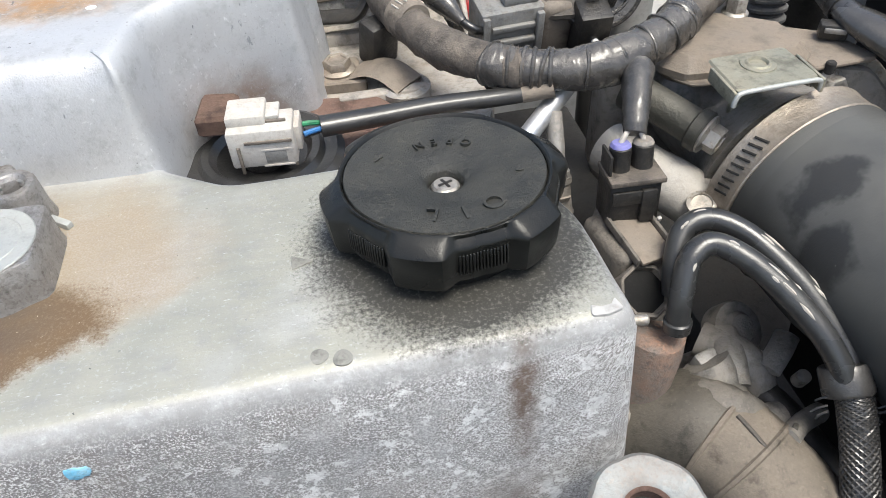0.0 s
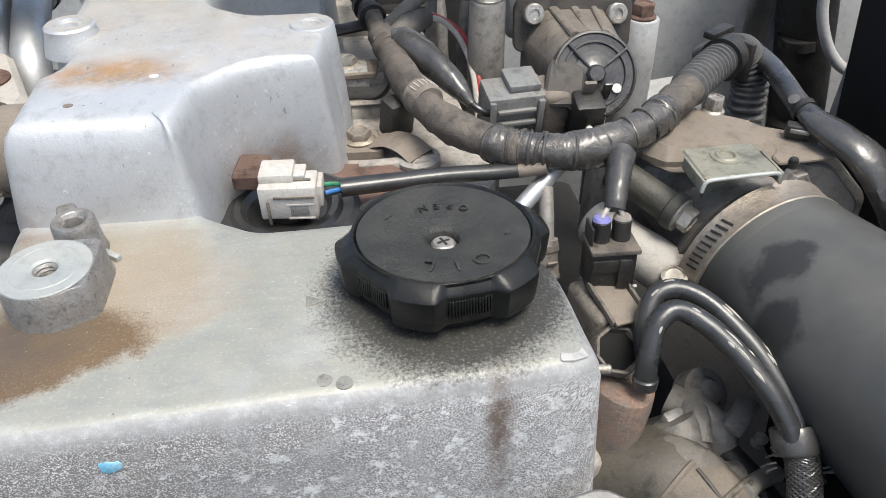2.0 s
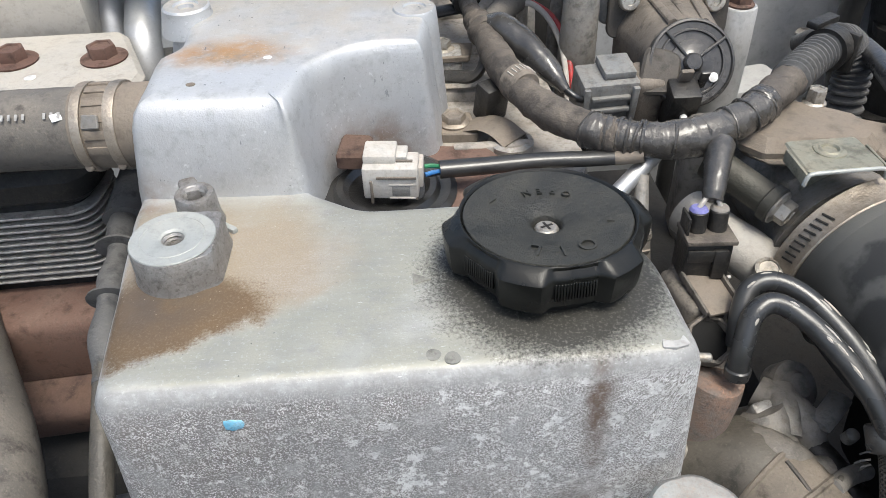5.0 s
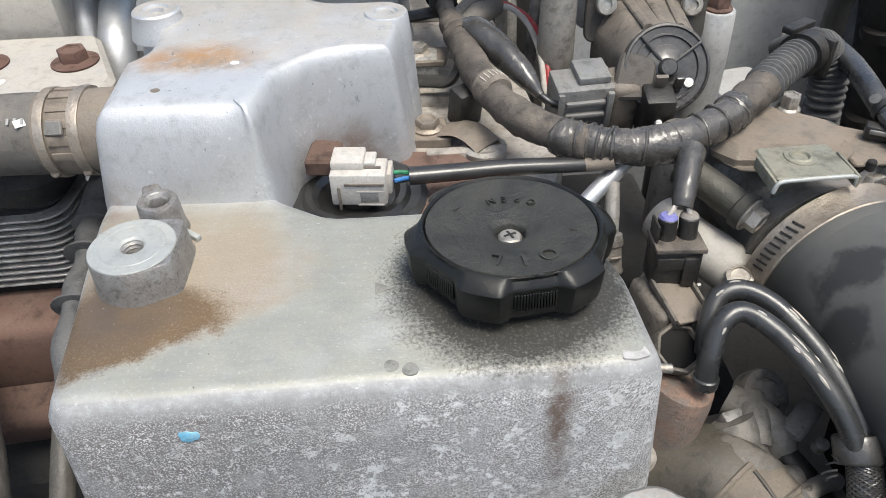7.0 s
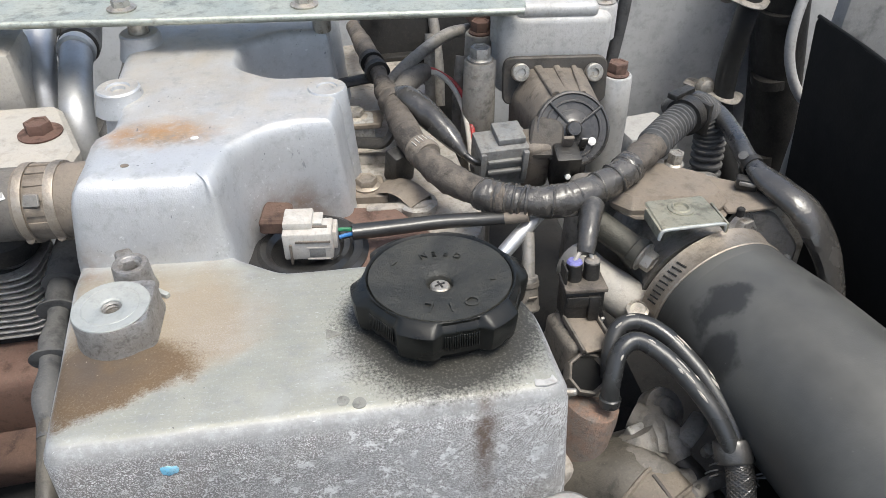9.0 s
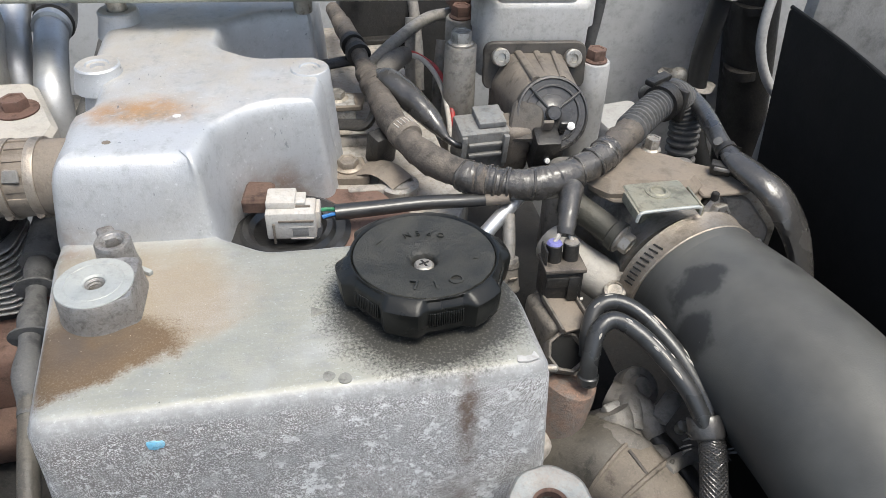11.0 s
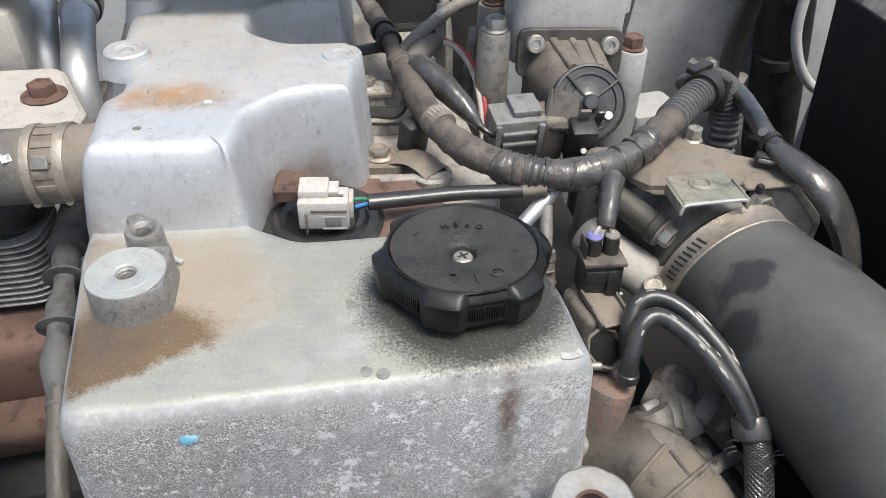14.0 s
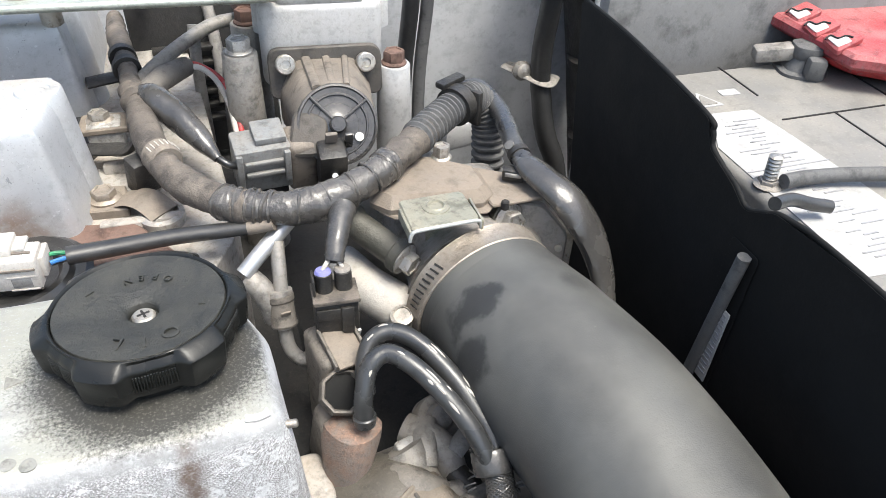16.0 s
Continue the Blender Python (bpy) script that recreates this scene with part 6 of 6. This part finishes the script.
lathe(b, [(0.0036 if i % 2 else 0.0030, i * 0.0010) for i in range(18)] + [(0.0024, 0.0176), (0.0002, 0.0178)], (0.2535, 0.0625, TOP), (-0.06, 0.02, 1), 16)
part("thread", b, STEEL, stud)
hexa(b := B(), (0.2535, 0.0625, TOP), (-0.06, 0.02, 1), 0.0095, 0.004, 0.0075)
part("nut", b, CAST_GREY, stud)
b = B()
tube(b, [(0.256, 0.056, TOP + 0.006), (0.272, 0.056, TOP + 0.006), (0.300, 0.050, TOP + 0.007), (0.34, 0.036, TOP + 0.008), (0.41, 0.0, TOP + 0.008)], 0.0038, 14, 8)
solo("breather_tube", b, CONDUIT, "grey rubber tube over the battery", "tube")
tube(b := B(), [(0.226, 0.030, 0.036), (0.240, 0.034, 0.033), (0.252, 0.033, 0.029), (0.262, 0.031, 0.027)], 0.0033, 12, 6)
solo("rim_clip", b, RUBBER, "short black rubber clip on the shield rim", "clip")
b = B()
box(b, (0.42, 0.215, -0.06), (0.36, 0.016, 0.30), (0, 0, -4), 0.006)
solo("battery_back_panel", b, BAYDARK, "mottled grey metal panel behind the battery", "panel")

# ---- fender side, behind the engine ----
pipe = thing("fender_hose", (0.34, 0.52, -0.4), "thick black hose clipped along the inner panel", "hose")
tube(b := B(), [(0.352, 0.50, 0.10), (0.350, 0.50, -0.03), (0.346, 0.50, -0.12), (0.350, 0.48, -0.19), (0.37, 0.465, -0.26), (0.38, 0.46, -0.42)], 0.0115, 20, 10, wave=wrapped(0.05, 9, 6))
part("hose", b, RUBBER, pipe)
for z in (-0.030, -0.136):
    tube(b := B(), [(0.312, 0.525, z + 0.004), (0.328, 0.505, z), (0.348, 0.484, z - 0.004), (0.366, 0.500, z - 0.004)], 0.006, 12, 6, 0.4)
    part("clip_band", b, CAST_GREY, pipe)
    lathe(b := B(), [(0.005, -0.03), (0.007, 0.0), (0.0105, 0.005), (0.011, 0.010), (0.008, 0.015), (0.0004, 0.017)], (0.327, 0.515, z + 0.002), (0, -1, 0.3), 22)
    part("bolt", b, STEEL, pipe)
tube(b := B(), [(0.46, 0.50, 0.03), (0.42, 0.49, 0.02), (0.395, 0.48, -0.03), (0.395, 0.47, -0.09), (0.43, 0.46, -0.14), (0.50, 0.45, -0.15)], 0.0055, 12, 8)
solo("grey_loop_cable", b, PALE, "pale grey cable looped on the inner panel", "cable")
duct = thing("black_duct", (0.42, 0.52, -0.3), "dark plastic duct on the inner panel", "duct")
DP = [(0.38, 0.53, 0.10), (0.40, 0.53, -0.02), (0.42, 0.52, -0.14), (0.44, 0.50, -0.30)]
tube(b := B(), DP, 0.040, 24, 8, 0.6)
part("shell", b, BLACK, duct)
for k in (5, 10, 15, 20):
    q = spline(DP, 8)
    tube(b := B(), [q[k], q[k] + (q[k + 1] - q[k]) * 0.6], 0.0422, 24, 2, 0.6)
    part("rib", b, BLACK, duct)
for x, r, lab in ((0.210, 0.0065, "grey hose on the inner panel"), (0.193, 0.0085, "black hose on the inner panel")):
    tube(b := B(), [(x, 0.50, 0.12), (x + 0.001, 0.495, -0.02), (x - 0.008, 0.49, -0.12), (x - 0.014, 0.47, -0.25), (x - 0.014, 0.46, -0.41)], r, 14, 8)
    solo("panel_hose", b, CONDUIT if x > 0.2 else RUBBER, lab, "hose", "hoses on the inner panel")
b = B()
box(b, (0.235, 0.45, -0.155), (0.060, 0.05, 0.03), (0, 0, 10), 0.006)
solo("white_reservoir", b, PAPER, "small white plastic reservoir beyond the harness", "reservoir")

# ---- rail over the cover ----
railf = thing("cross_rail", (-0.15, 0.285, 0.05), "pale green zinc-plated steel cross rail", "rail")
slab(b := B(), [(-0.62, 0.299, 0.003), (0.036, 0.250, 0.010), (0.044, 0.265, 0.006), (0.03, 0.298, 0.01), (-0.62, 0.346, 0.003)], 0.0640, 0.0035, 0.001)
part("flat", b, GREENSTEEL, railf)
tube(b := B(), [(-0.62, 0.298, 0.064), (-0.3, 0.2741, 0.064), (0.038, 0.249, 0.064)], 0.0022, 10, 6)
part("rolled_edge", b, GREENSTEEL, railf)
for x, y in ((-0.2110, 0.2900), (-0.0980, 0.2800)):
    hexa(b := B(), (x, y, 0.064), (0, 0, 1), 0.010, 0.006, 0.009)
    part("bolt", b, STEEL, railf)
for x, y in ((-0.2035, 0.287), (-0.0885, 0.297)):
    cyl(b := B(), (x, y, 0.040), (x, y, 0.0612), 0.0062)
    part("spacer", b, STEEL, railf)

# ---- left of the cover ----
wh = thing("water_hose", (-0.28, 0.145, -0.01), "dusty grey rubber water hose with spring clamp", "hose")
WP = [(-0.40, 0.152, 0.016), (-0.34, 0.150, 0.017), (-0.28, 0.147, 0.018), (-0.210, 0.144, 0.019)]
tube(b := B(), WP, 0.0185, 30, 8, wave=wrinkle(0.012, 8))
part("hose_wall", b, GREY_HOSE, wh)
lathe(b := B(), [(0.0186, -0.017), (0.0191, -0.016), (0.0192, 0.018), (0.0187, 0.018)], (-0.2270, 0.1450, 0.0187), (1, -0.04, 0.01), 32)
part("hose_end", b, TAN, wh, "tan dirt-caked hose end")
for x, w in ((-0.2395, 0.0021), (-0.2250, 0.0024)):
    lathe(b := B(), [(0.0190, -w), (0.0203, -w), (0.0206, 0), (0.0203, w), (0.0190, w)], (x, 0.1455, 0.0186), (1, -0.04, 0.01), 36)
    band_ = part("clamp_band", b, CLAMP, wh, "dull steel spring clamp band")
    lathe(b := B(), [(0.0022, -0.002), (0.0022, 0.0008), (0.0016, 0.0014), (0.0003, 0.0014)], (x - 0.001, 0.1290, 0.0075), (-0.2, -0.9, 0.3), 14)
    part("clamp_ear", b, TAN, band_)
for a in range(-2, 4):
    t_ = radians(118 + a * 22)
    box(b := B(), (-0.2322, 0.1455 + 0.0194 * math.cos(t_), 0.0186 + 0.0194 * math.sin(t_)), (0.0100, 0.0042, 0.0012), (math.degrees(t_) - 90, 0, 0), 0.0004)
    part("clamp_web", b, TAN, wh)
slab(b := B(), [(-0.0045, -0.0035, 0.001), (0.0045, -0.0020, 0.001), (0.0035, 0.0040, 0.001), (-0.0040, 0.0030, 0.001)], 0.0010, 0.0016, 0.0004, pose(-0.2330, 0.1285, 0.0300, 62, 0, -20))
part("clamp_tab", b, CAST_GREY, wh)
for i in range(7):
    box(b := B(), (-0.2470 - i * 0.0030 - (0.006 if i > 2 else 0), 0.1325, 0.0325), (0.0012, 0.0028, 0.0005), (42, 0, -3), 0.0001)
    part("print_bar", b, PAPER, wh)
box(b := B(), (-0.2480, 0.1318, 0.0318), (0.0045, 0.0035, 0.0006), (42, 0, 30), 0.0002)
part("paint_dot", b, WHITEPAINT, wh)

tp = thing("thermostat_plate", (-0.28, 0.21, -0.02), "dusty pale grey metal plate with rusty bolts", "plate")
slab(b := B(), [(-0.40, 0.168, 0.006), (-0.236, 0.170, 0.010), (-0.232, 0.205, 0.008), (-0.256, 0.262, 0.01), (-0.285, 0.262, 0.01), (-0.40, 0.262, 0.006)], 0.016, 0.034, 0.003)
part("plate", b, PLATE, tp)
for x, y in ((-0.2575, 0.224), (-0.306, 0.226)):
    hexa(b := B(), (x, y, 0.016), (0, 0, 1), 0.0135, 0.008, 0.0125)
    part("bolt", b, RUSTBOLT, tp, "rusty flanged bolt")
lathe(b := B(), [(0.003, 0), (0.003, 0.0004), (0.0002, 0.0005)], (-0.2905, 0.205, 0.016), seg=12)
part("fleck", b, WHITEPAINT, tp)
b = B()
box(b, (-0.33, 0.292, 0.022), (0.10, 0.05, 0.05), (0, 0, 4), 0.006)
cyl(b, (-0.312, 0.288, 0.045), (-0.312, 0.288, 0.070), 0.020)
solo("thermostat_housing", b, PLATE, "dusty metal housing with a round collar", "housing")
for pts in ([(-0.284, 0.372, 0.038), (-0.283, 0.350, 0.036), (-0.280, 0.318, 0.022), (-0.276, 0.295, 0.000), (-0.276, 0.28, -0.05)], [(-0.258, 0.345, 0.026), (-0.257, 0.325, 0.025), (-0.252, 0.285, 0.014), (-0.249, 0.262, 0.000), (-0.249, 0.25, -0.05)]):
    ap = thing("coolant_pipe", pts[2], "bare aluminium bent coolant pipe", "pipe", "coolant pipes")
    tube(b := B(), pts, 0.0105, 22, 8)
    part("pipe", b, ALU_PIPE, ap)
    lathe(b := B(), [(0.0106, -0.004), (0.0125, -0.003), (0.0125, 0.003), (0.0106, 0.004)], pts[1], Vector(pts[1]) - Vector(pts[0]), 22)
    part("bead", b, ALU_PIPE, ap)
    tube(b := B(), [Vector(pts[0]) + Vector((-0.004, 0.05, 0.02)), pts[0], Vector(pts[1]) + Vector((0, 0.006, 0))], 0.0135, 18, 6)
    part("rubber_end", b, RUBBER, ap)
b = B()
box(b, (-0.264, 0.282, -0.014), (0.075, 0.030, 0.006), (0, 0, 0), 0.002)
solo("pipe_bracket", b, CAST_GREY, "dark flat bracket under coolant pipes", "bracket")

cond = thing("wiring_conduit", (-0.245, 0.15, -0.06), "long grey rubber conduit along the cover", "conduit")
LP = [(-0.232, 0.37, -0.005), (-0.232, 0.31, -0.012), (-0.236, 0.25, -0.020), (-0.244, 0.19, -0.032), (-0.245, 0.150, -0.038), (-0.240, 0.115, -0.040), (-0.235, 0.080, -0.040), (-0.231, 0.050, -0.050), (-0.229, 0.010, -0.075), (-0.228, -0.03, -0.12)]
tube(b := B(), LP[:5], 0.0092, 16, 8, wave=wrinkle(0.04, 12))
part("upper_run", b, CONDUIT, cond)
tube(b := B(), LP[4:8], lambda u: 0.0062 + 0.0012 * math.sin(u * 18), 16, 8)
part("middle_run", b, CONDUIT, cond)
tube(b := B(), LP[6:], 0.0050, 14, 8)
part("lower_run", b, BROWN_HOSE, cond)
for q in (LP[4], (-0.2425, 0.128, -0.039), (-0.237, 0.092, -0.040)):
    lathe(b := B(), [(0.006, -0.0014), (0.0098, -0.0008), (0.0100, 0.0004), (0.006, 0.0012)], q, (0.05, -1, -0.25), 18, shape=lambda a, j: 1 + 0.07 * math.sin(2 * a + 1))
    part("collar", b, CONDUIT, cond)

fins = thing("finned_cooler", (-0.30, 0.165, -0.12), "stack of thin metal cooler plates", "cooler")
for i in range(11):
    slab(b := B(), [(-0.40, 0.150, 0.008), (-0.262, 0.154, 0.016), (-0.258, 0.20, 0.016), (-0.40, 0.20, 0.008)], -0.036 - i * 0.0042, 0.0013, 0.0003)
    part("fin", b, ALU_DULL, fins)
slab(b := B(), [(-0.40, 0.150, 0.008), (-0.260, 0.154, 0.016), (-0.256, 0.20, 0.016), (-0.40, 0.20, 0.008)], -0.012, 0.020, 0.005)
part("top_tank", b, BLACK, fins)
slab(b := B(), [(-0.40, 0.156, 0.008), (-0.268, 0.160, 0.016), (-0.264, 0.20, 0.016), (-0.40, 0.20, 0.008)], -0.030, 0.060, 0.001)
part("core", b, DARK, fins)
man = thing("exhaust_manifold", (-0.28, 0.12, -0.16), "rusty red-brown iron manifold", "manifold")
box(b := B(), (-0.320, 0.155, -0.112), (0.13, 0.060, 0.048), (0, 0, 4), 0.008, 3)
part("runner", b, RUST_RED, man)
box(b := B(), (-0.315, 0.140, -0.142), (0.11, 0.070, 0.030), (14, 0, 4), 0.008, 3)
part("flange", b, RUST, man)
# box coloured near black to pass for the shadowed void below the manifold
box(b := B(), (-0.29, 0.12, -0.30), (0.12, 0.06, 0.25), (0, 0, 0), 0.01)
part("void_dark_downpipe", b, DARK, man)
lh = thing("radiator_hose", (-0.29, 0.02, -0.14), "thick grey rubber hose with a banded clamp", "hose")
RP = [(-0.365, 0.17, -0.082), (-0.327, 0.103, -0.088), (-0.300, 0.055, -0.094), (-0.283, 0.012, -0.100), (-0.272, -0.045, -0.116), (-0.26, -0.12, -0.17)]
tube(b := B(), RP, 0.021, 30, 8, wave=wrinkle(0.01, 10))
part("hose_wall", b, GREY_HOSE, lh)
for u in (0.010, -0.002):
    lathe(b := B(), [(0.0212, -0.003), (0.0224, -0.003), (0.0224, 0.003), (0.0212, 0.003)], (-0.2795 - u * 0.3, u, -0.1028 + u * 0.2), (0.25, -1, -0.22), 32)
    part("clamp_band", b, TAN, lh)
brk = thing("engine_bracket", (-0.235, 0.01, -0.14), "dull grey-green steel bracket beside the cover", "bracket")
box(b := B(), (-0.236, 0.015, -0.125), (0.026, 0.006, 0.06), (-20, 0, 6), 0.002)
part("upright", b, CONDUIT, brk)
box(b := B(), (-0.240, -0.03, -0.16), (0.028, 0.09, 0.05), (0, 0, 6), 0.003)
part("foot", b, CAST_GREY, brk)
